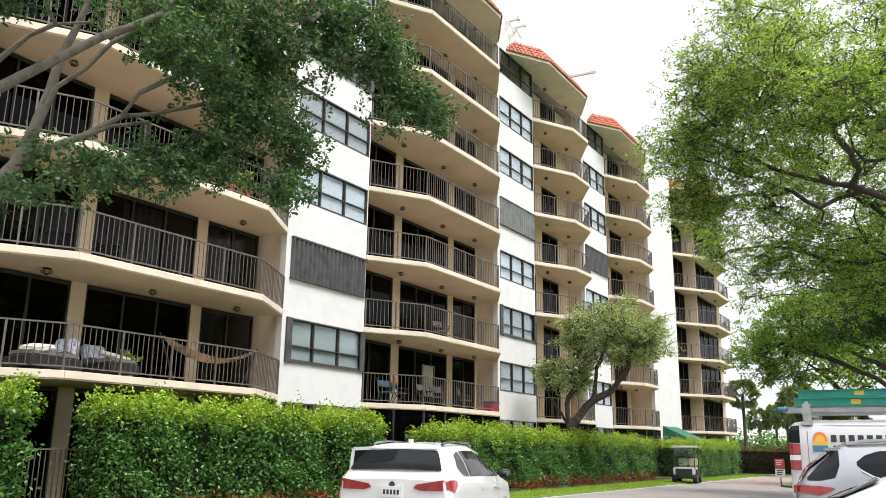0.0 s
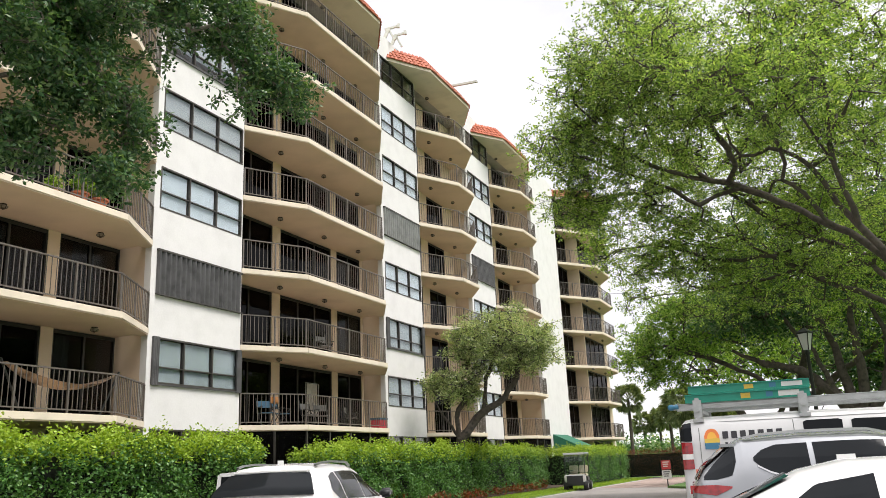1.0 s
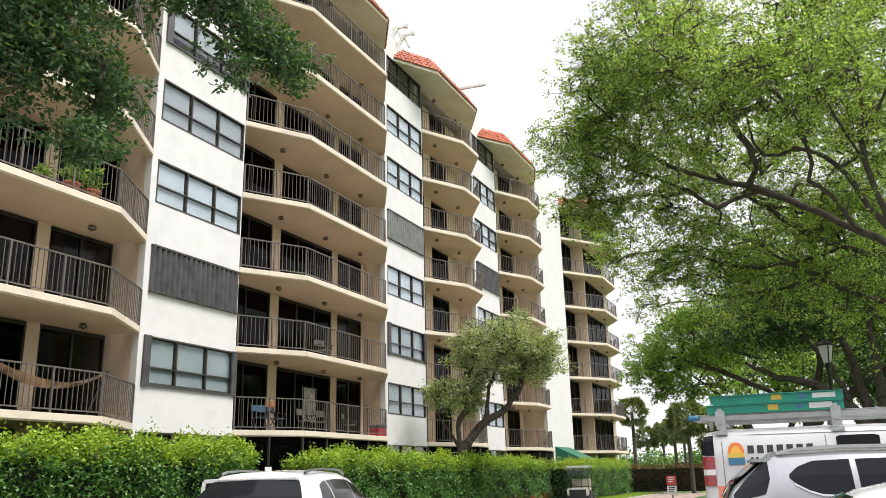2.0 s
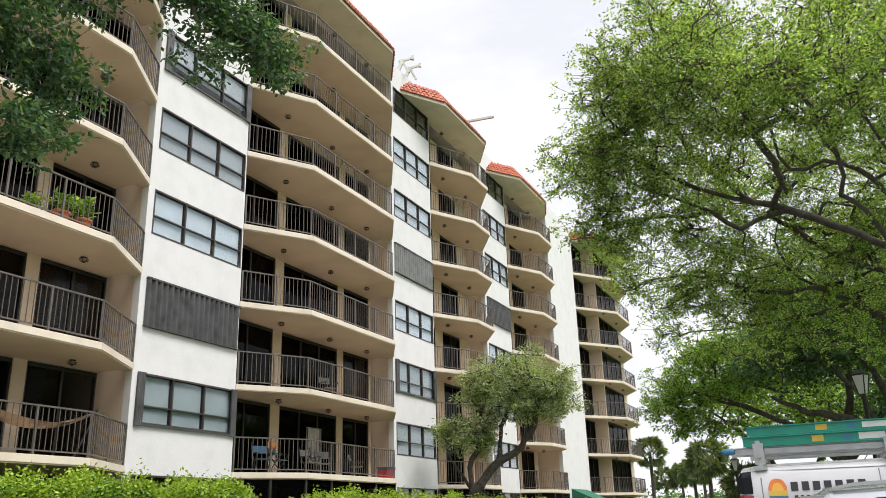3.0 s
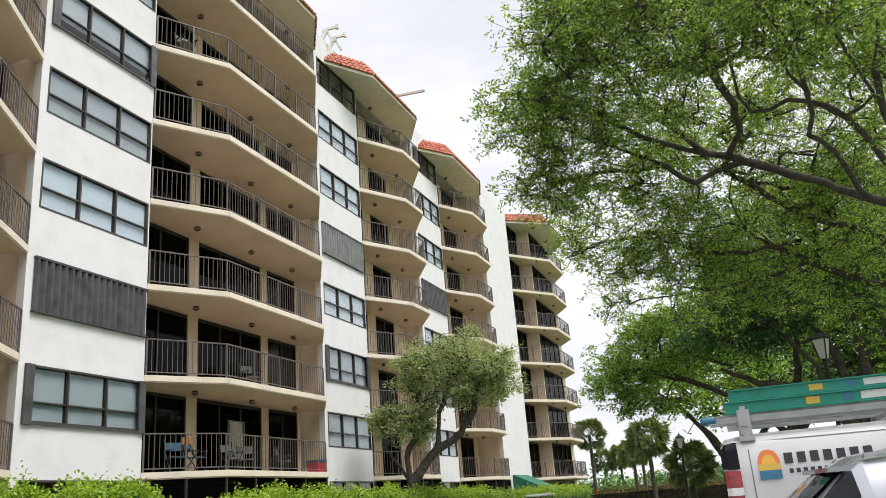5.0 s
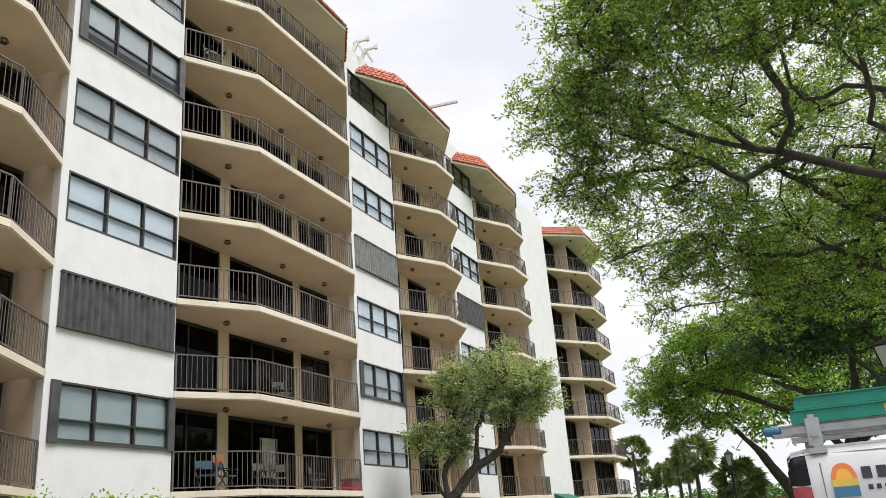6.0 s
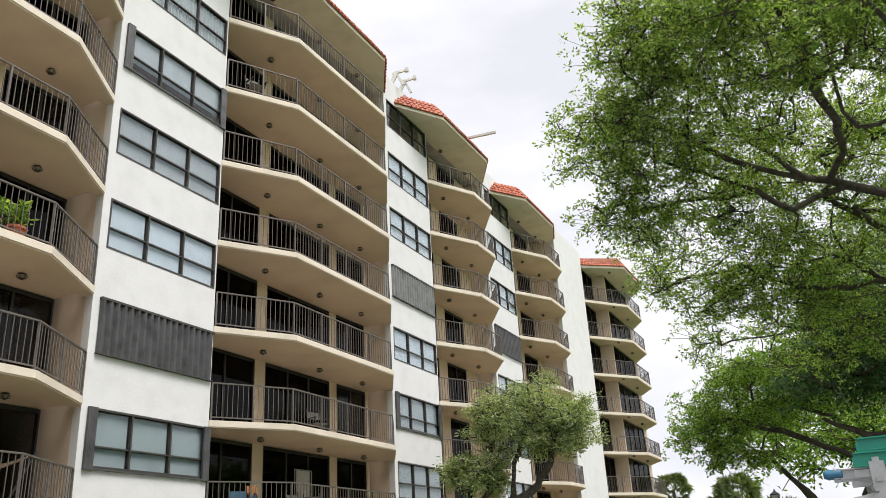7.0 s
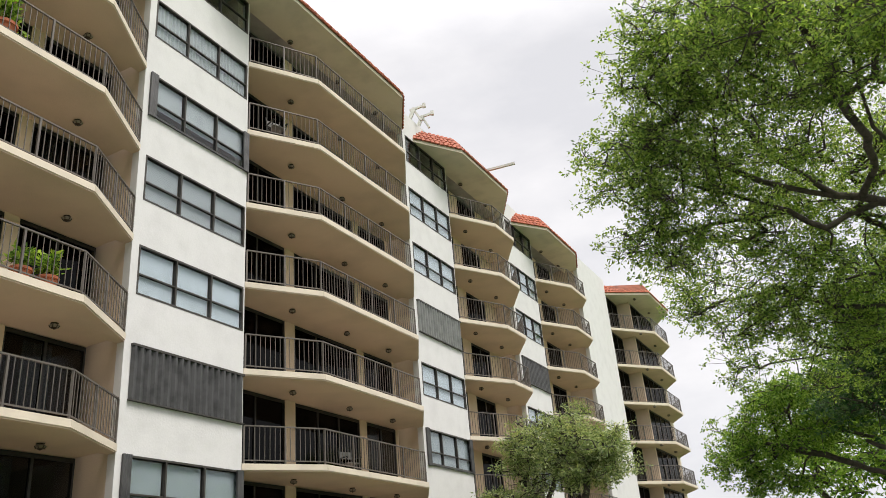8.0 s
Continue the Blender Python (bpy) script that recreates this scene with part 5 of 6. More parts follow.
def car(name, label, rows, paint, m, panes, tail, lights, wheels, extras=None, roof_rails=True):
    top = tagged(new(name), label, "car")
    hull = Hull(rows)
    body = part("body", hull.mesh(), paint, top, smooth=True)
    body.data.polygons.foreach_set("use_smooth", [len(p.vertices) == 4 for p in body.data.polygons])
    for outline in panes:
        for side in (1, -1):
            part("side_window", hull.side_patch(outline, side), CARGLASS, top, "dark tinted side window")
    if tail:
        part("rear_window", tail_glass(hull, *tail), CARGLASS, top, "dark rear window", smooth=True)
    y0, z0, y1, z1 = lights
    for side in (1, -1):
        lamp = hull.side_patch([(y0, z0 + 0.04, z1), (y1 * 0.6, z0, z1), (y1, z0 + 0.08, z1 - 0.02)], side, 0.015)
        part("tail_light", lamp, REDLENS, top, "red tail light", smooth=True)
        bm = bmesh.new()
        w = hull.at(0.0)[4] * 0.95
        q = [(w, z0 + 0.02), (w, z1), (w - 0.42, z1 - 0.07), (w - 0.46, z1 - 0.12), (w - 0.36, z0 + 0.02)]
        lo = [bm.verts.new((side * x, -0.02, z)) for x, z in q]
        hi = [bm.verts.new((side * x, 0.05, z)) for x, z in q]
        bm.faces.new(lo)
        for i in range(5):
            bm.faces.new((lo[i], hi[i], hi[(i + 1) % 5], lo[(i + 1) % 5]))
        bmesh.ops.recalc_face_normals(bm, faces=bm.faces)
        part("tail_light", bm, REDLENS, top, "red tail light")
    for y in wheels[1:]:
        for side in (1, -1):
            wheel(top, side * (hull.at(y)[4] - 0.1), y, wheels[0], side)
            arch = hull.side_patch([(y - wheels[0] - 0.09, hull.at(y)[1], hull.at(y)[1] + 0.02), (y - wheels[0] * 0.6, hull.at(y)[1], wheels[0] * 1.75), (y, hull.at(y)[1], wheels[0] * 2.2), (y + wheels[0] * 0.6, hull.at(y)[1], wheels[0] * 1.75), (y + wheels[0] + 0.09, hull.at(y)[1], hull.at(y)[1] + 0.02)], side, 0.004)
            part("wheel_arch", arch, BLACKPLASTIC, top)
    # rear bumper and plate with unreadable marks
    w = rows[0][4]
    part("rear_bumper", box(bmesh.new(), -w * 0.9, w * 0.9, -0.05, 0.12, rows[0][1] - 0.02, rows[0][1] + 0.2), BLACKPLASTIC, top, "black lower bumper")
    zp = (rows[0][2] + rows[0][1]) / 2 + 0.12
    plate = part("number_plate", box(bmesh.new(), -0.17, 0.17, -0.045, -0.002, zp, zp + 0.16), PAPER, top, "pale number plate")
    for i in range(5):
        part("plate_mark", box(bmesh.new(), -0.13 + i * 0.055, -0.095 + i * 0.055, -0.049, -0.0455, zp + 0.04, zp + 0.11), INK, plate)
    if roof_rails:
        for side in (1, -1):
            bm = bmesh.new()
            ys = [r[0] for r in rows if r[3] > rows[0][3] + 0.4]
            a, b = ys[0] + 0.15, ys[-1] - 0.3
            pts = [(side * (hull.at(a + (b - a) * i / 8)[5] * 0.93), a + (b - a) * i / 8, hull.at(a + (b - a) * i / 8)[3] + (0.025 if 0 < i < 8 else 0.0)) for i in range(9)]
            rings = [[bm.verts.new((p[0] + dx, p[1], p[2] + dz)) for dx, dz in ((-0.016, -0.014), (0.016, -0.014), (0.016, 0.014), (-0.016, 0.014))] for p in pts]
            for A, B in zip(rings, rings[1:]):
                for i in range(4):
                    bm.faces.new((A[i], A[(i + 1) % 4], B[(i + 1) % 4], B[i]))
            part("roof_rail", bm, ALLOY, top)
    if extras:
        extras(top, hull)
    top.matrix_basis = m
    return top


def suv_rows(L, W, H, tail=0.45, belt=1.0):
    w = W / 2
    return [(0.0, 0.42, belt - 0.06, belt - 0.02, w * 0.9, w * 0.80), (0.06, 0.36, belt, belt + 0.04, w * 0.96, w * 0.80), (0.16, 0.32, belt + 0.02, belt + 0.2, w * 0.99, w * 0.74),
            (tail, 0.26, belt + 0.02, H - 0.10, w, w * 0.66), (tail + 0.12, 0.26, belt + 0.02, H - 0.03, w, w * 0.665), (1.3, 0.24, belt, H, w, w * 0.68), (2.0, 0.24, belt - 0.02, H - 0.01, w, w * 0.68),
            (2.55, 0.24, belt - 0.03, H - 0.08, w, w * 0.65), (3.3, 0.26, belt - 0.05, belt + 0.1, w * 0.98, w * 0.72), (L - 0.5, 0.28, belt - 0.16, belt - 0.06, w * 0.94, w * 0.66), (L - 0.1, 0.34, belt - 0.3, belt - 0.22, w * 0.82, w * 0.6), (L, 0.4, belt - 0.4, belt - 0.34, w * 0.74, w * 0.55)]


def white_suv_extras(top, hull):
    part("rear_wiper", bar(bmesh.new(), (-0.05, 0.13, 1.21), (0.28, 0.16, 1.22), 0.03, 0.02), BLACKPLASTIC, top)
    part("badge", lathe(bmesh.new(), [(0.045, -0.03), (0.045, -0.015)], 16, (0, 0.0, 1.05), "y"), INK, top, "small round dark badge")
    bm = bmesh.new()
    prism(bm, [(-0.02, 0), (0.02, 0), (0.012, 0.16), (-0.012, 0.16)], 0, 0.06)
    bmesh.ops.transform(bm, matrix=Matrix.Translation((0, 0.72, 1.67)), verts=bm.verts)
    part("roof_fin", bm, CARWHITE, top)
    bm = box(bmesh.new(), -0.56, 0.56, 0.38, 0.62, 1.555, 1.59)
    bmesh.ops.bevel(bm, geom=bm.edges[:], offset=0.015, segments=2, affect="EDGES")
    part("spoiler", bm, CARWHITE, top)
    for side in (1, -1):
        bm = bmesh.new()
        box(bm, -0.11, 0.11, -0.05, 0.06, -0.075, 0.075)
        bmesh.ops.bevel(bm, geom=bm.edges[:], offset=0.04, segments=3, affect="EDGES")
        bmesh.ops.translate(bm, vec=(side * 1.02, 2.9, 1.17), verts=bm.verts)
        part("mirror", bm, BLACKPLASTIC, top, "black door mirror", smooth=True)
        for y in (1.75, 2.6):
            part("door_handle", box(bmesh.new(), min(side * 0.9, side * 0.935), max(side * 0.9, side * 0.935), y, y + 0.2, 0.93, 0.96), CARWHITE, top)
    # left front door stands open
    door = bmesh.new()
    box(door, -1.93, -0.92, 2.72, 2.80, 0.35, 1.1)
    for a, b in (((-0.95, 2.76, 1.1), (-1.1, 2.76, 1.6)), ((-1.1, 2.76, 1.6), (-1.86, 2.76, 1.56)), ((-1.86, 2.76, 1.56), (-1.91, 2.76, 1.1))):
        bar(door, a, b, 0.06)
    opened = part("door", door, CARWHITE, top, "white door standing open")
    bm = bmesh.new()
    prism(bm, [(-0.98, 1.1), (-1.12, 1.58), (-1.84, 1.54), (-1.89, 1.1)], 2.755, 2.765)
    bmesh.ops.transform(bm, matrix=Matrix(((1, 0, 0, 0), (0, 0, 1, 0), (0, 1, 0, 0), (0, 0, 0, 1))), verts=bm.verts)
    bmesh.ops.recalc_face_normals(bm, faces=bm.faces)
    part("door_window", bm, CARGLASS, opened, "dark tinted glass")


SUVPANES = [[(0.66, 1.28, 1.32), (0.8, 1.18, 1.48), (1.0, 1.16, 1.53), (1.12, 1.16, 1.54)], [(1.17, 1.16, 1.545), (1.6, 1.15, 1.555), (2.08, 1.14, 1.545)], [(2.13, 1.14, 1.545), (2.5, 1.13, 1.48), (2.9, 1.12, 1.27), (3.1, 1.11, 1.15)]]
car("suv", "white compact suv with red tail lights on the drive", suv_rows(4.5, 1.88, 1.67, 0.45, 1.13), CARWHITE, pose(-6.95, 10.65, GROUND, 0, 0, 14), SUVPANES, (1.26, 1.55), (0.02, 0.95, 0.36, 1.125), (0.34, 0.85, 3.55), white_suv_extras)


def silver_extras(top, hull):
    part("spoiler", box(bmesh.new(), -0.58, 0.58, 0.38, 0.64, 1.575, 1.61), CARSILVER, top, "roof spoiler")
    for side in (1, -1):
        part("rear_quarter_glass", hull.side_patch([(0.15, 1.20, 1.24), (0.3, 1.20, 1.40), (0.48, 1.24, 1.56), (0.54, 1.4, 1.575)], side, 0.008), CARGLASS, top, "dark wrapped rear glass")
        part("chrome_trim", hull.side_patch([(0.78, 1.33, 1.35), (0.98, 1.215, 1.235), (1.4, 1.19, 1.207), (2.2, 1.175, 1.192), (3.15, 1.155, 1.172)], side, 0.014), ALLOY, top, "chrome window trim")


PANES2 = [[(0.74, 1.40, 1.44), (0.84, 1.30, 1.52), (1.0, 1.24, 1.575), (1.36, 1.215, 1.585)], [(1.42, 1.21, 1.585), (1.8, 1.205, 1.59), (2.2, 1.2, 1.585)], [(2.27, 1.2, 1.58), (2.6, 1.19, 1.51), (2.95, 1.18, 1.32), (3.15, 1.18, 1.21)]]
car("suv", "silver suv parked between the van and a white car", suv_rows(4.6, 1.85, 1.70, 0.5, 1.14), CARSILVER, pose(-1.54, 12.6, GROUND + 0.05, 0, 0, -83), PANES2, (1.2, 1.58), (0.02, 1.02, 0.46, 1.14), (0.35, 0.9, 3.6), silver_extras)

def sedan_extras(top, hull):
    bm = prism(bmesh.new(), [(-0.022, 0.02), (0.022, 0.02), (0.006, 0.16), (-0.006, 0.16)], 0, 0.05)
    bmesh.ops.transform(bm, matrix=Matrix.Translation((0, 1.55, 1.6)), verts=bm.verts)
    part("roof_fin", bm, CARWHITE, top)
    for side in (1, -1):
        part("chrome_trim", hull.side_patch([(0.95, 1.085, 1.10), (2.0, 1.07, 1.085), (3.15, 1.055, 1.07)], side, 0.012), ALLOY, top, "chrome window trim")


sedan = [(y, zb, zl * 1.1, zt * 1.1, wl, wt) for y, zb, zl, zt, wl, wt in [(0.0, 0.4, 0.88, 0.94, 0.78, 0.6), (0.08, 0.34, 0.94, 1.0, 0.86, 0.66), (0.55, 0.28, 0.96, 1.06, 0.9, 0.66), (1.25, 0.24, 0.97, 1.38, 0.91, 0.58), (1.6, 0.24, 0.96, 1.45, 0.91, 0.6), (2.2, 0.24, 0.95, 1.46, 0.91, 0.6),
         (2.7, 0.24, 0.94, 1.38, 0.91, 0.58), (3.4, 0.26, 0.92, 1.0, 0.9, 0.68), (4.3, 0.3, 0.8, 0.84, 0.82, 0.6), (4.65, 0.38, 0.6, 0.66, 0.7, 0.5)]]
car("car", "white car parked beside the silver suv", sedan, CARWHITE, pose(-1.4, 8.6, GROUND, 0, 0, -86) @ Matrix.Diagonal((1.0, 1.0, 0.91, 1.0)), [[(1.0, 1.12, 1.16), (1.35, 1.1, 1.43), (1.75, 1.1, 1.5)], [(1.83, 1.1, 1.5), (2.3, 1.09, 1.5), (2.7, 1.08, 1.41), (3.1, 1.08, 1.15)]], (1.19, 1.5, 0.06, 0.026, 10, True), (0.02, 0.8, 0.36, 1.02), (0.33, 0.9, 3.6), sedan_extras, False)

# ---- work van with ladders ----
vr = [(0.0, 0.45, 1.25, 2.02, 0.96, 0.84), (0.05, 0.4, 1.25, 2.08, 0.99, 0.86), (0.3, 0.38, 1.25, 2.12, 1.0, 0.87), (2.0, 0.36, 1.25, 2.13, 1.0, 0.87), (3.6, 0.36, 1.25, 2.1, 1.0, 0.85), (4.3, 0.36, 1.22, 1.95, 1.0, 0.8), (4.9, 0.38, 1.1, 1.3, 0.98, 0.75), (5.5, 0.42, 1.0, 1.1, 0.93, 0.7), (5.7, 0.46, 0.85, 0.9, 0.85, 0.6)]
VAN = pose(-2.0, 15.72, GROUND, 0, 0, -88)
van = tagged(new("van"), "white work van with ladders on its roof rack", "van")
hull = Hull(vr)
b = part("body", hull.mesh(), VANWHITE, van, smooth=True)
b.data.polygons.foreach_set("use_smooth", [len(p.vertices) == 4 for p in b.data.polygons])
for side in (1, -1):
    part("corner_glass", hull.side_patch([(0.0, 1.76, 2.04), (0.07, 1.75, 2.06), (0.17, 1.75, 2.06)], side, 0.008), CARGLASS, van, "dark rear corner glass")
    part("tail_light", hull.side_patch([(-0.0, 1.33, 1.74), (0.1, 1.33, 1.74), (0.17, 1.33, 1.73)], side, 0.02), REDLENS, van, "tall red tail light")
    part("reverse_light", hull.side_patch([(0.0, 1.48, 1.56), (0.17, 1.48, 1.56)], side, 0.024), CLEARLENS, van)
    part("side_window", hull.side_patch([(1.80, 1.74, 1.96), (1.86, 1.72, 1.98), (2.28, 1.72, 1.98), (2.34, 1.74, 1.96)], side), CARGLASS, van, "dark side window")
    part("side_window", hull.side_patch([(2.46, 1.74, 1.95), (2.52, 1.72, 1.97), (3.3, 1.70, 1.95), (3.36, 1.72, 1.93)], side), CARGLASS, van, "dark side window")
    part("stripe", hull.side_patch([(0.18, 1.07, 1.33), (2.5, 1.07, 1.33), (4.2, 1.05, 1.2)], side, 0.004), SALMON, van, "salmon stripe")
    for i in range(7):
        part("stripe_mark", hull.side_patch([(0.28 + i * 0.14, 1.14, 1.26), (0.37 + i * 0.14, 1.14, 1.26)], side, 0.007, 3), PAPER, van)
    part("drip_rail", hull.side_patch([(0.12, 2.035, 2.06), (4.0, 2.02, 2.045)], side, 0.02, 3), VANWHITE, van)
    part("panel_groove", hull.side_patch([(0.28, 1.05, 1.95), (0.292, 1.05, 1.95)], side, 0.003, 3), PALESHUT, van)
    part("panel_groove", hull.side_patch([(1.66, 0.62, 2.0), (1.672, 0.62, 2.0)], side, 0.003, 3), PALESHUT, van)
    # arched sunset sign: bands of orange, amber, yellow and blue
    for low, high, w, mm, out in ((1.62, 1.93, 0.225, ORANGE, 0.004), (1.62, 1.88, 0.155, AMBER, 0.006), (1.62, 1.78, 0.225, YELLOW, 0.008), (1.62, 1.715, 0.225, BLUE, 0.010)):
        arch = []
        for i in range(9):
            u = i / 4 - 1
            rise = high if mm in (YELLOW, BLUE) else high - 0.11 + 0.11 * math.sqrt(max(0.0, 1 - u * u))
            arch.append((0.47 + u * w / 2, low, rise))
        part("sign_band", hull.side_patch(arch, side, out, 6), mm, van)
    # lettering as plain bars
    for row, (z0, z1, y0, wid, gap, count) in enumerate(((1.77, 1.88, 0.63, 0.085, 0.045, 7), (1.67, 1.715, 0.66, 0.04, 0.03, 12), (1.55, 1.59, 0.82, 0.035, 0.028, 9))):
        for i in range(count):
            a = y0 + i * (wid + gap)
            part("lettering_bar", hull.side_patch([(a, z0, z1), (a + wid, z0, z1)], side, 0.006, 2), INK, van)
for y in (1.0, 4.6):
    for side in (1, -1):
        wheel(van, side * 0.88, y, 0.37, side)
for x in (-0.45, 0.45):
    part("rear_window", box(bmesh.new(), x - 0.36, x + 0.36, -0.012, 0.02, 1.4, 1.9), CARGLASS, van, "dark rear door window")
part("rear_bumper", box(bmesh.new(), -0.95, 0.95, -0.16, 0.06, 0.42, 0.62), ALLOY, van)
# roof rack: feet, uprights and cross bars
for y in (0.3, 1.85, 3.4):
    part("rack_bar", box(bmesh.new(), -0.86, 0.86, y - 0.03, y + 0.03, 2.2, 2.25), ALU, van, "aluminium rack bar")
    for side in (1, -1):
        bm = box(bmesh.new(), side * 0.80 - 0.02, side * 0.80 + 0.02, y - 0.065, y + 0.065, 2.08, 2.42)
        bmesh.ops.bevel(bm, geom=[e for e in bm.edges if abs(e.verts[0].co.x - e.verts[1].co.x) > 0.01], offset=0.035, segments=2, affect="EDGES")
        part("rack_upright", bm, ALU, van, "perforated aluminium rack upright")
        part("rack_foot", box(bmesh.new(), side * 0.84 - 0.06, side * 0.84 + 0.04, y - 0.08, y + 0.08, 2.04, 2.09), ALU, van)
for side in (1, -1):
    part("rack_rail", box(bmesh.new(), side * 0.75 - 0.015, side * 0.75 + 0.015, 0.1, 3.9, 2.252, 2.32), ALU, van, "long aluminium side rail")
van.matrix_basis = VAN


def ladder(label, m, length, width, rail_h, material, marks=True):
    """Two channel rails with rungs, lying flat."""
    top = tagged(new("ladder"), label, "ladder")
    for x in (-width / 2, width / 2):
        bm = box(bmesh.new(), x - 0.006, x + 0.006, 0, length, 0, rail_h)
        s = 1 if x > 0 else -1
        for z in (0, rail_h - 0.012):
            box(bm, min(x + s * 0.006, x + s * 0.035), max(x + s * 0.006, x + s * 0.035), 0, length, z, z + 0.012)
        rail = part("rail", bm, material, top)
        if marks:
            for a, ln, mm in ((0.85, 0.14, YELLOW), (1.4, 0.3, PAPER), (1.22, 0.1, BLUE)):
                part("label", box(bmesh.new(), min(x + s * 0.006, x + s * 0.010), max(x + s * 0.006, x + s * 0.010), a, a + ln, 0.025, rail_h - 0.025), mm, rail)
    n = int(length / 0.3)
    for i in range(n):
        part("rung", bar(bmesh.new(), (-width / 2, 0.2 + i * 0.3, rail_h / 2), (width / 2, 0.2 + i * 0.3, rail_h / 2), 0.035, 0.035, 6), ALU, top)
    top.matrix_basis = m
    return top


ladder("green fibreglass stepladder lying on the van's rack", VAN @ pose(0.55, 0.12, 2.345), 1.85, 0.46, 0.13, LADDERGREEN)
ladder("green fibreglass stepladder stacked on another ladder", VAN @ pose(0.53, 0.18, 2.49), 1.8, 0.42, 0.12, LADDERGREEN)
ladder("long aluminium extension ladder on the van's rack", VAN @ pose(0.50, -0.08, 2.253), 5.2, 0.4, 0.09, ALU, False)
ladder("long aluminium extension ladder on the van's far side", VAN @ pose(-0.4, 0.2, 2.253), 5.2, 0.42, 0.1, ALU, False)
rag = tagged(new("wrap"), "blue cloth wrap tied round the ladder end", "cloth")
part("cloth", lathe(bmesh.new(), [(0.03, -0.09), (0.05, -0.05), (0.045, 0.02), (0.055, 0.05), (0.03, 0.08)], 10, axis="y"), BLUE, rag, smooth=True)
rag.matrix_basis = VAN @ pose(0.70, -0.08, 2.30)

# ---- street things ----
IRON = mat("black_iron", (0.02, 0.022, 0.02), 0.45, 0.4, vary=0.1, bump=0.1)
LANTERN = mat("lantern_panel", (0.55, 0.56, 0.54), 0.25, vary=0.05, bump=0)


def street_lamp(m, height):
    top = tagged(new("street_lamp"), "black iron post lamp with a tapered glass lantern", "street lamp", group="post lamps along the drive")
    part("post", lathe(bmesh.new(), [(0.16, 0), (0.16, 0.25), (0.09, 0.4), (0.06, 0.6), (0.045, height - 0.75), (0.07, height - 0.7), (0.05, height - 0.62)], 12), IRON, top, smooth=True)
    lan = part("lantern", lathe(bmesh.new(), [(0.10, height - 0.60), (0.19, height - 0.18)], 4), LANTERN, top, "pale lantern glass")
    bm = bmesh.new()
    lathe(bm, [(0.225, height - 0.18), (0.225, height - 0.14), (0.10, height - 0.06), (0.05, height - 0.03), (0.02, height + 0.05)], 4)
    part("cap", bm, IRON, lan)
    for i in range(4):
        a = i * math.pi / 2
        part("frame_bar", bar(bmesh.new(), (0.105 * math.cos(a), 0.105 * math.sin(a), height - 0.61), (0.2 * math.cos(a), 0.2 * math.sin(a), height - 0.18), 0.022), IRON, lan)
    top.matrix_basis = m


street_lamp(pose(0.0, 24.83, GROUND - 0.06, 0, 0, 20), 4.75)
street_lamp(pose(-4.97, 42.2, GROUND - 0.06, 0, 0, 40), 3.95)

CREAMSEAT = mat("cream_vinyl", (0.62, 0.55, 0.42), 0.5, vary=0.08, bump=0.05)
cart = tagged(new("golf_cart"), "white golf cart with cream seats on the grass edge", "golf cart")
bm = box(bmesh.new(), -0.55, 0.55, -1.1, 1.1, 0.24, 0.42)
box(bm, -0.52, 0.52, 0.1, 0.95, 0.42, 0.68)
bmesh.ops.bevel(bm, geom=bm.edges[:], offset=0.04, segments=2, affect="EDGES")
part("body", bm, BLACKPLASTIC, cart, "dark chassis")
bm = box(bmesh.new(), -0.55, 0.55, -1.1, -0.75, 0.421, 0.8)
bmesh.ops.bevel(bm, geom=bm.edges[:], offset=0.05, segments=2, affect="EDGES")
part("cowl", bm, CARWHITE, cart, "white front cowl")
part("front_panel", box(bmesh.new(), -0.42, 0.42, -1.14, -1.095, 0.34, 0.74), BLACKPLASTIC, cart, "dark front panel")
for x in (-0.47, 0.47):
    part("headlight", box(bmesh.new(), x - 0.05, x + 0.05, -1.13, -1.1, 0.55, 0.72), CLEARLENS, cart)
for z0, z1, y0, y1, nm in ((0.68, 0.82, 0.1, 0.62, "seat"), (0.86, 1.25, 0.6, 0.72, "backrest")):
    for x in (-0.26, 0.26):
        bm = box(bmesh.new(), x - 0.24, x + 0.24, y0, y1, z0, z1)
        bmesh.ops.bevel(bm, geom=bm.edges[:], offset=0.04, segments=2, affect="EDGES")
        part(nm, bm, CREAMSEAT, cart)
bm = box(bmesh.new(), -0.6, 0.6, -0.95, 0.95, 1.80, 1.90)
bmesh.ops.bevel(bm, geom=bm.edges[:], offset=0.045, segments=2, affect="EDGES")
part("roof", bm, CARWHITE, cart, "white moulded roof")
for x in (-0.52, 0.52):
    for y0, y1 in ((-0.9, -0.75), (0.85, 0.8)):
        part("roof_post", bar(bmesh.new(), (x, y0, 0.6), (x * 0.98, y1, 1.82), 0.04), BLACKPLASTIC, cart)
    for y in (-0.8, 0.8):
        wheel(cart, x, y, 0.23, 1 if x > 0 else -1)
part("windscreen", box(bmesh.new(), -0.5, 0.5, -0.885, -0.88, 0.85, 1.75), PANE, cart, "clear windscreen").visible_shadow = False
part("steering_wheel", lathe(bmesh.new(), [(0.13, 0), (0.15, 0.02), (0.13, 0.04)], 14, (-0.26, -0.45, 0.98)), BLACKPLASTIC, cart)
cart.matrix_basis = pose(-12.15, 45.2, GROUND + 0.03, 0, 0, 8)

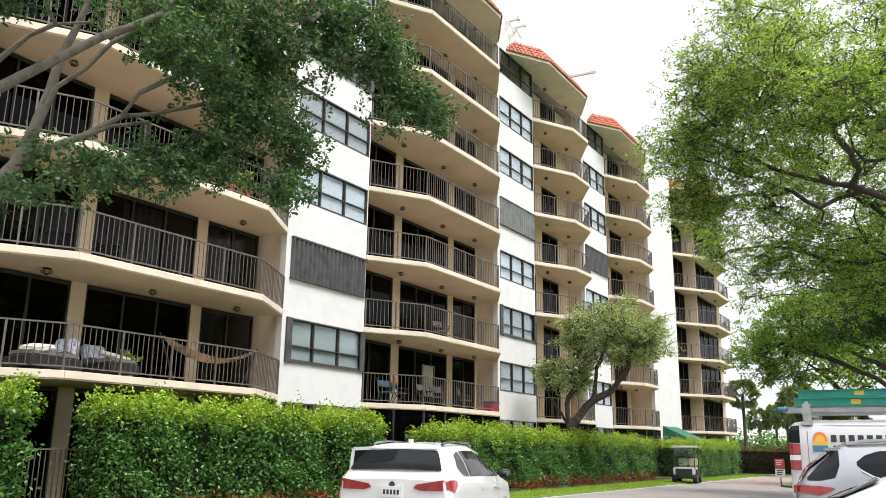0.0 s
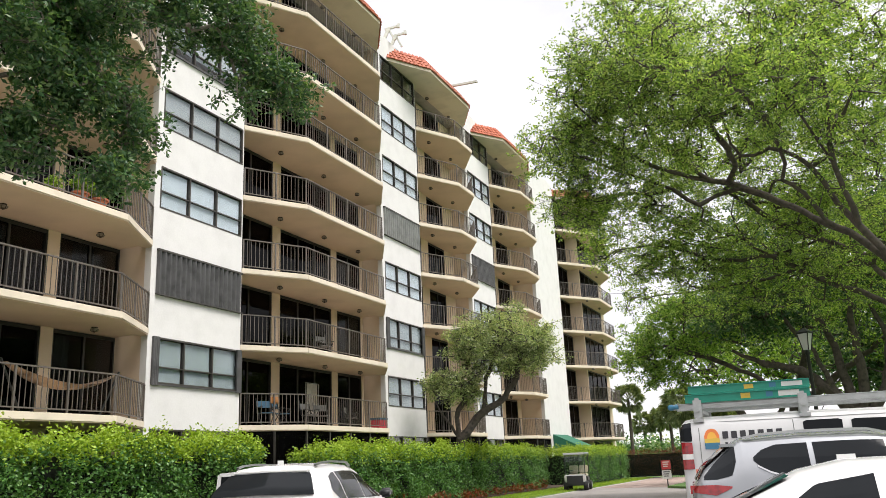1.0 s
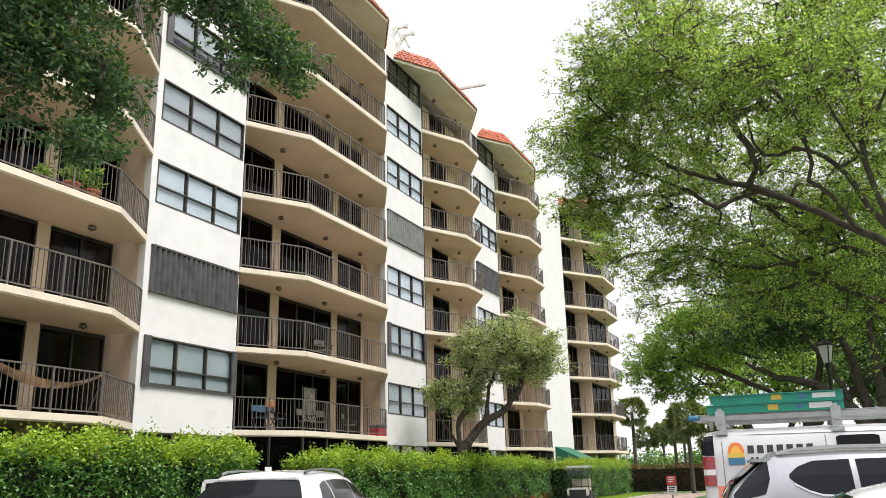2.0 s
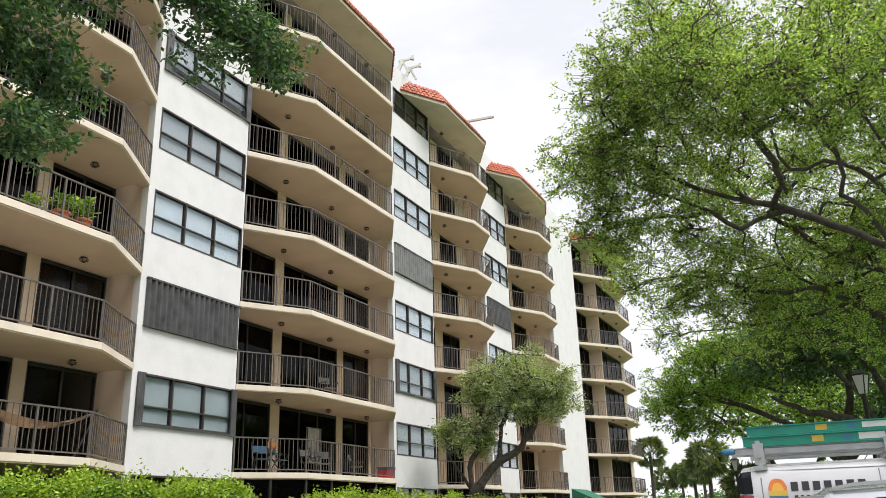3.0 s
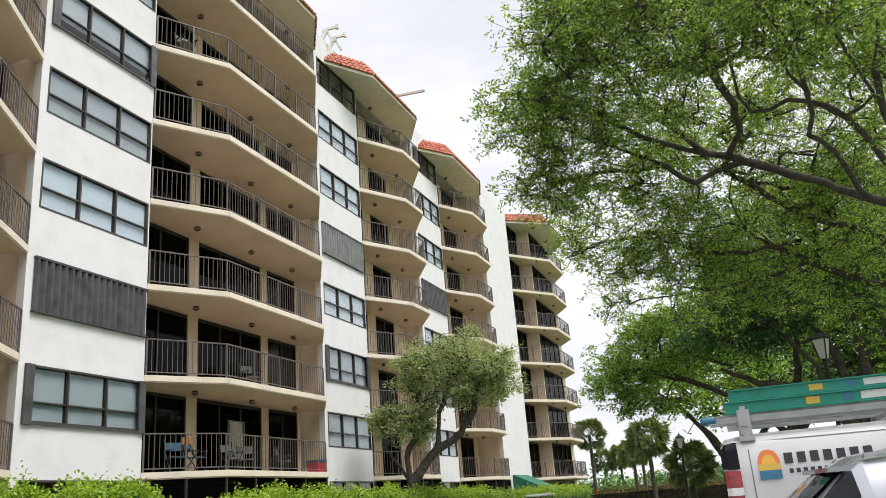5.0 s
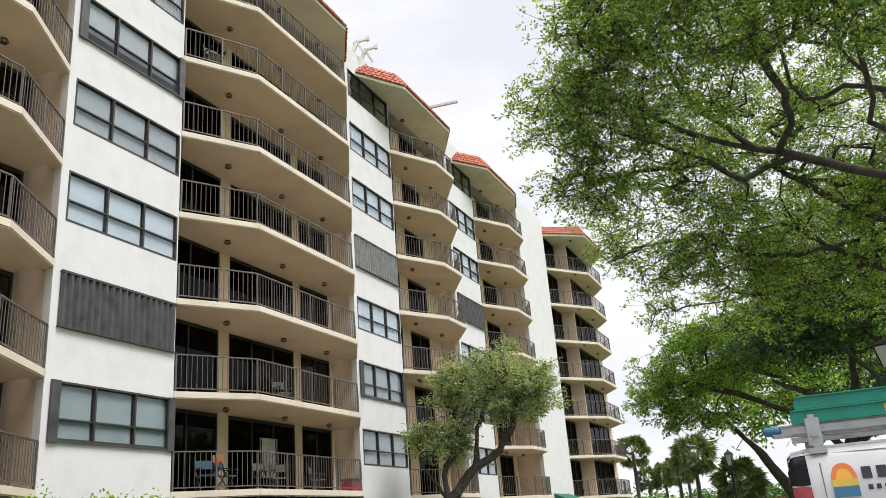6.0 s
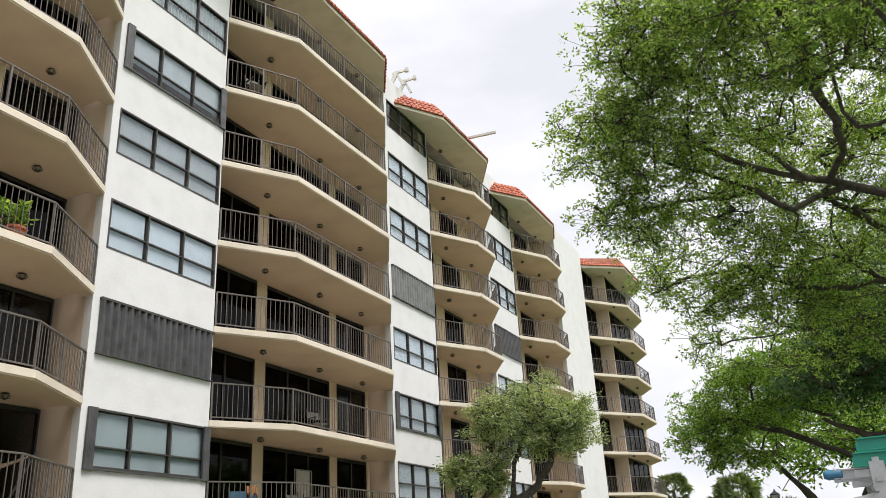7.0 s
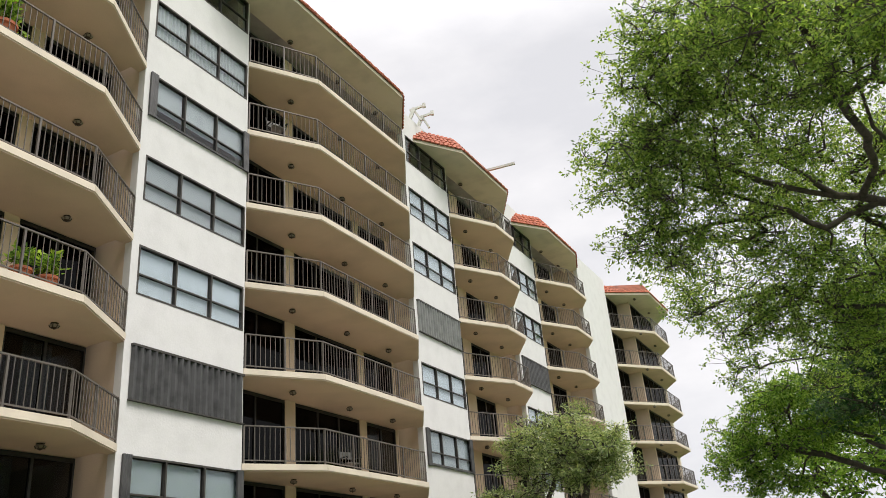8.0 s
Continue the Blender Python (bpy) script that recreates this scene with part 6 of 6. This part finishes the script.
REDSIGN = mat("red_sign", (0.55, 0.06, 0.06), 0.5, vary=0.05, bump=0)
sign = tagged(new("sign_post"), "red and white notice boards on a short post", "sign")
part("post", box(bmesh.new(), -0.03, 0.03, -0.03, 0.03, 0, 1.6), IRON, sign)
for z0, z1, mm in ((1.05, 1.62, REDSIGN), (0.45, 1.0, PAPER)):
    bd = part("board", box(bmesh.new(), -0.3, 0.3, -0.06, -0.035, z0, z1), mm, sign)
    for i in range(3):
        part("lettering_bar", box(bmesh.new(), -0.2, 0.2 - 0.05 * i, -0.065, -0.0605, z1 - 0.14 - i * 0.13, z1 - 0.08 - i * 0.13), PAPER if mm is REDSIGN else INK, bd)
sign.matrix_basis = pose(-7.9, 47.6, GROUND) @ Matrix.Scale(0.82, 4)

GREENCLOTH = mat("green_canvas", (0.015, 0.13, 0.075), 0.8, vary=0.1, scale=4, bump=0.2)
awning = tagged(new("awning"), "dark green canvas awning over the building entrance", "awning")
bm = bmesh.new()
vs = [bm.verts.new(p) for p in ((0, -1.4, 1.0), (0, 2.2, 1.0), (1.7, 2.2, 0.2), (1.7, -1.4, 0.2), (1.7, 2.2, 0.0), (1.7, -1.4, 0.0), (0, -1.4, 0.0), (0, 2.2, 0.0))]
for f in ((0, 3, 2, 1), (3, 5, 4, 2), (0, 6, 5, 3), (1, 2, 4, 7), (0, 1, 7, 6), (6, 7, 4, 5)):
    bm.faces.new([vs[i] for i in f])
bmesh.ops.recalc_face_normals(bm, faces=bm.faces)
part("canvas", bm, GREENCLOTH, awning)
for y in (-1.3, 2.1):
    part("pole", bar(bmesh.new(), (1.6, y, 0.05), (1.6, y, -2.35), 0.05, 0.05, 8), IRON, awning)
awning.matrix_basis = pose(XW + 0.01, 58.6, 2.55)

# fence and gate at the end of the drive
fence = tagged(new("fence"), "black iron picket fence before the end hedge", "fence")
for i in range(70):
    part("picket", box(bmesh.new(), i * 0.15 - 0.01, i * 0.15 + 0.01, -0.01, 0.01, 0, 1.5), IRON, fence)
for z in (0.2, 1.4):
    part("rail", box(bmesh.new(), -0.02, 10.4, -0.018, 0.018, z, z + 0.04), IRON, fence)
fence.matrix_basis = pose(-14.4, 65.7, GROUND)
near_fence = tagged(new("fence"), "bronze patio railing seen between the hedges", "fence")
for i in range(26):
    part("picket", box(bmesh.new(), -0.01, 0.01, i * 0.12 - 0.01, i * 0.12 + 0.01, 0, 1.3), RAILGREY, near_fence)
part("rail", box(bmesh.new(), -0.02, 0.02, -0.02, 3.05, 1.3, 1.34), RAILGREY, near_fence)
near_fence.matrix_basis = pose(-16.5, 9.6, GROUND + 0.14)

# ---- rooftop davits ----
DAVIT = mat("galvanised_davit", (0.62, 0.62, 0.55), 0.5, 0.3, vary=0.1, bump=0.05)
for y, z, dx in ((35.35, 23.3, 0.0), (36.15, 23.3, 0.0)):
    dv = tagged(new("roof_davit"), "pale metal davit bracket on the parapet", "davit", group="rooftop davits")
    part("mast", bar(bmesh.new(), (-0.1, 0, 0), (0.22, 0.02, 0.72), 0.16), DAVIT, dv)
    part("arm", bar(bmesh.new(), (0.0, 0, 0.62), (0.72, 0.06, 0.86), 0.10), DAVIT, dv)
    part("brace", bar(bmesh.new(), (0.5, 0.03, 0.02), (0.2, 0.02, 0.66), 0.09), DAVIT, dv)
    part("head", box(bmesh.new(), 0.62, 0.78, -0.02, 0.14, 0.76, 0.96), DAVIT, dv)
    dv.matrix_basis = pose(X0 - 0.12 + dx, y, z, 0, 0, 25)
beam = tagged(new("roof_beam"), "pale rail beam jutting out over the roof edge", "beam")
bm = bar(bmesh.new(), (0, 0, 0), (2.6, 0.5, 0.1), 0.12)
part("beam", bm, DAVIT, beam)
beam.matrix_basis = pose(X0 - 0.2, 41.4, 23.1)

# ---- things on the balconies ----
def on_floor(k):
    return under(k) + 0.2


TERRACOTTA = mat("terracotta", (0.42, 0.13, 0.06), 0.85, vary=0.15, scale=6, bump=0.2)
CANVASBLUE = mat("blue_canvas", (0.035, 0.10, 0.16), 0.8, vary=0.15, scale=6, bump=0.1)
CANVASORANGE = mat("orange_towel", (0.45, 0.20, 0.07), 0.9, vary=0.15, scale=6, bump=0.1)
CANVASGREY = mat("grey_mesh_cloth", (0.16, 0.16, 0.15), 0.8, vary=0.15, scale=6, bump=0.1)
CUSHION = mat("cream_cushion", (0.66, 0.63, 0.57), 0.9, vary=0.1, scale=5, bump=0.1)
NAVY = mat("navy_and_white_print", (0.55, 0.57, 0.62), 0.9, vary=0.4, scale=14, fine=60, bump=0.05, dirt=(0.06, 0.09, 0.22))
REDBOX = mat("red_cool_box", (0.45, 0.03, 0.05), 0.4, vary=0.1, bump=0)


def flower_pot(m, size, seed):
    top = tagged(new("flower_pot"), "terracotta pot with a leafy green plant", "potted plant", group="balcony pots")
    part("pot", lathe(bmesh.new(), [(size * 0.62, 0), (size * 0.85, size * 1.15), (size * 0.97, size * 1.16), (size * 0.97, size * 1.4), (size * 0.8, size * 1.38)], 14), TERRACOTTA, top, smooth=False)
    rng = np.random.default_rng(seed)
    c = rng.normal(size=(26, 3)) * size * np.array([0.5, 0.5, 0.55]) + np.array([0, 0, size * 2.5])
    soup("plant", leaves_at(rng, c, size * 0.25, 9, size * 0.8, size * 0.3, droop=-0.3), 2, LEAF_MID, top)
    top.matrix_basis = m


for x, y, s, sd in ((-16.75, 15.95, 0.24, 1), (-16.75, 16.6, 0.24, 2), (-17.0, 15.3, 0.18, 3)):
    flower_pot(pose(x, y, on_floor(4)), s, sd)
flower_pot(pose(-17.3, 13.6, on_floor(2)), 0.2, 5)
flower_pot(pose(-16.72, 14.75, on_floor(6)), 0.3, 6)


def folding_chair(m, cloth, label):
    top = tagged(new("folding_chair"), label, "chair", group="balcony chairs")
    for x in (-0.26, 0.26):
        for a, b in (((x, -0.24, 0), (x, 0.22, 0.62)), ((x, 0.24, 0), (x, -0.22, 0.62)), ((x, 0.2, 0.45), (x, 0.3, 0.98))):
            part("leg", bar(bmesh.new(), a, b, 0.025), IRON, top)
        part("armrest", box(bmesh.new(), x - 0.025, x + 0.025, -0.25, 0.27, 0.62, 0.645), IRON, top)
    part("seat", box(bmesh.new(), -0.25, 0.25, -0.22, 0.2, 0.43, 0.45), cloth, top)
    bm = box(bmesh.new(), -0.25, 0.25, -0.01, 0.01, 0.08, 0.32)
    bmesh.ops.transform(bm, matrix=pose(0, 0.24, 0.56, -10), verts=bm.verts)
    part("backrest", bm, cloth, top)
    top.matrix_basis = m


folding_chair(pose(-17.4, 25.0, on_floor(2), 0, 0, 60), CANVASBLUE, "blue folding chair draped with an orange towel")
folding_chair(pose(-17.35, 25.8, on_floor(2), 0, 0, 100), CANVASBLUE, "blue canvas folding chair")
folding_chair(pose(-17.2, 27.4, on_floor(2), 0, 0, 80), CANVASGREY, "grey mesh balcony chair")
folding_chair(pose(-17.3, 28.3, on_floor(2), 0, 0, 40), CANVASGREY, "grey mesh balcony chair")
folding_chair(pose(-17.3, 30.6, on_floor(2), 0, 0, 110), CANVASGREY, "grey mesh balcony chair")
towel = tagged(new("towel"), "orange towel thrown over a chair back", "towel")
bm = bmesh.new()
for i in range(5):
    box(bm, -0.16 + i * 0.06, -0.1 + i * 0.06, -0.04 - 0.015 * (i % 2), 0.05, 0.0 - 0.03 * (i % 3), 0.2)
part("cloth", bm, CANVASORANGE, towel)
towel.matrix_basis = pose(-17.15, 25.15, on_floor(2) + 0.78, 0, 0, 60)
drying = tagged(new("laundry"), "white cloth hung to dry behind the railing", "laundry")
bm = bmesh.new()
lo, hi = [], []
for i in range(9):
    x = 0.04 * math.sin(i * 1.7)
    lo.append(bm.verts.new((x, i * 0.09, 0.5 + 0.03 * (i % 2))))
    hi.append(bm.verts.new((x * 0.3, i * 0.09, 1.75)))
for i in range(8):
    bm.faces.new((lo[i], lo[i + 1], hi[i + 1], hi[i]))
bmesh.ops.solidify(bm, geom=bm.faces[:], thickness=0.01)
part("cloth", bm, CUSHION, drying)
part("rack", bar(bmesh.new(), (0, -0.1, 1.77), (0, 0.85, 1.77), 0.02), ALU, drying)
for y in (-0.08, 0.83):
    part("stand", bar(bmesh.new(), (0, y, 0), (0, y, 1.77), 0.02), ALU, drying)
drying.matrix_basis = pose(-18.0, 28.4, on_floor(2))
crate = tagged(new("cool_box"), "red cool box with a blue lid on the balcony", "cool box")
bm = box(bmesh.new(), -0.22, 0.22, -0.34, 0.34, 0, 0.38)
bmesh.ops.bevel(bm, geom=bm.edges[:], offset=0.03, segments=2, affect="EDGES")
part("box", bm, REDBOX, crate)
part("lid", box(bmesh.new(), -0.23, 0.23, -0.35, 0.35, 0.381, 0.46), CANVASBLUE, crate, "blue lid")
crate.matrix_basis = pose(-16.85, 32.1, on_floor(2))

# hammock on its stand and cushioned seats
ham = tagged(new("hammock"), "cream and orange hammock slung between stand ends", "hammock")
bm = bmesh.new()
cols = []
for i in range(17):
    f = i / 16
    sag = 0.42 * (1 - (2 * f - 1) ** 2)
    wd = 0.06 + 0.34 * math.sin(math.pi * f)
    cols.append([bm.verts.new((wd * (j / 3 - 1), -1.5 + 3.0 * f, 1.22 - sag - 0.12 * math.sin(math.pi * f) * (1 - abs(j / 3 - 1) ** 2))) for j in range(7)])
for A, B in zip(cols, cols[1:]):
    for j in range(6):
        bm.faces.new((A[j], A[j + 1], B[j + 1], B[j]))
bmesh.ops.solidify(bm, geom=bm.faces[:], thickness=0.012)
part("bed", bm, mat("hammock_cloth", (0.66, 0.50, 0.36), 0.9, vary=0.5, scale=1.2, bump=0.2), ham, "woven cream and orange cloth")
for s in (-1, 1):
    part("stand", bar(bmesh.new(), (0, s * 1.6, 1.3), (0, s * 1.05, 0.05), 0.05, 0.05, 8), IRON, ham)
part("foot_beam", bar(bmesh.new(), (0, -1.1, 0.04), (0, 1.1, 0.04), 0.06), IRON, ham)
ham.matrix_basis = pose(-17.3, 16.35, on_floor(2), 0, 0, 4) @ Matrix.Diagonal((1.1, 1.22, 1.0, 1.0))


def lounge(m, label, blue):
    top = tagged(new("lounge_chair"), label, "chair", group="balcony lounge chairs")
    part("base", box(bmesh.new(), -0.4, 0.4, -0.75, 0.75, 0.08, 0.3), BLACKPLASTIC, top, "dark wicker base")
    bm = box(bmesh.new(), -0.38, 0.38, -0.7, 0.7, 0.301, 0.44)
    bmesh.ops.bevel(bm, geom=bm.edges[:], offset=0.05, segments=2, affect="EDGES")
    part("cushion", bm, CANVASGREY, top)
    bm = box(bmesh.new(), -0.3, 0.3, -0.12, 0.12, 0, 0.42)
    bmesh.ops.bevel(bm, geom=bm.edges[:], offset=0.05, segments=2, affect="EDGES")
    bmesh.ops.transform(bm, matrix=pose(0, 0.5, 0.42, -20), verts=bm.verts)
    part("pillow", bm, NAVY if blue else CUSHION, top)
    bm = box(bmesh.new(), -0.32, 0.32, -0.34, 0.22, 0, 0.13)
    bmesh.ops.bevel(bm, geom=bm.edges[:], offset=0.05, segments=2, affect="EDGES")
    bmesh.ops.transform(bm, matrix=pose(0.02, -0.2, 0.47, 14, 6, 8), verts=bm.verts)
    part("throw", bm, CUSHION, top, "crumpled cream throw")
    top.matrix_basis = m


lounge(pose(-17.2, 11.3, on_floor(2), 0, 0, 10), "wicker lounge seat with cream cushions", True)
lounge(pose(-17.3, 13.0, on_floor(2), 0, 0, 90), "wicker lounge seat with patterned cushions", True)
for k, y in ((7, 24.9), (6, 30.9), (3, 28.6)):
    folding_chair(pose(-17.3, y, on_floor(k), 0, 0, 70), CANVASGREY, "grey balcony chair behind the railing")
folding_chair(pose(-17.0, 12.4, on_floor(6), 0, 0, 70), CUSHION, "pale balcony chair behind the railing")
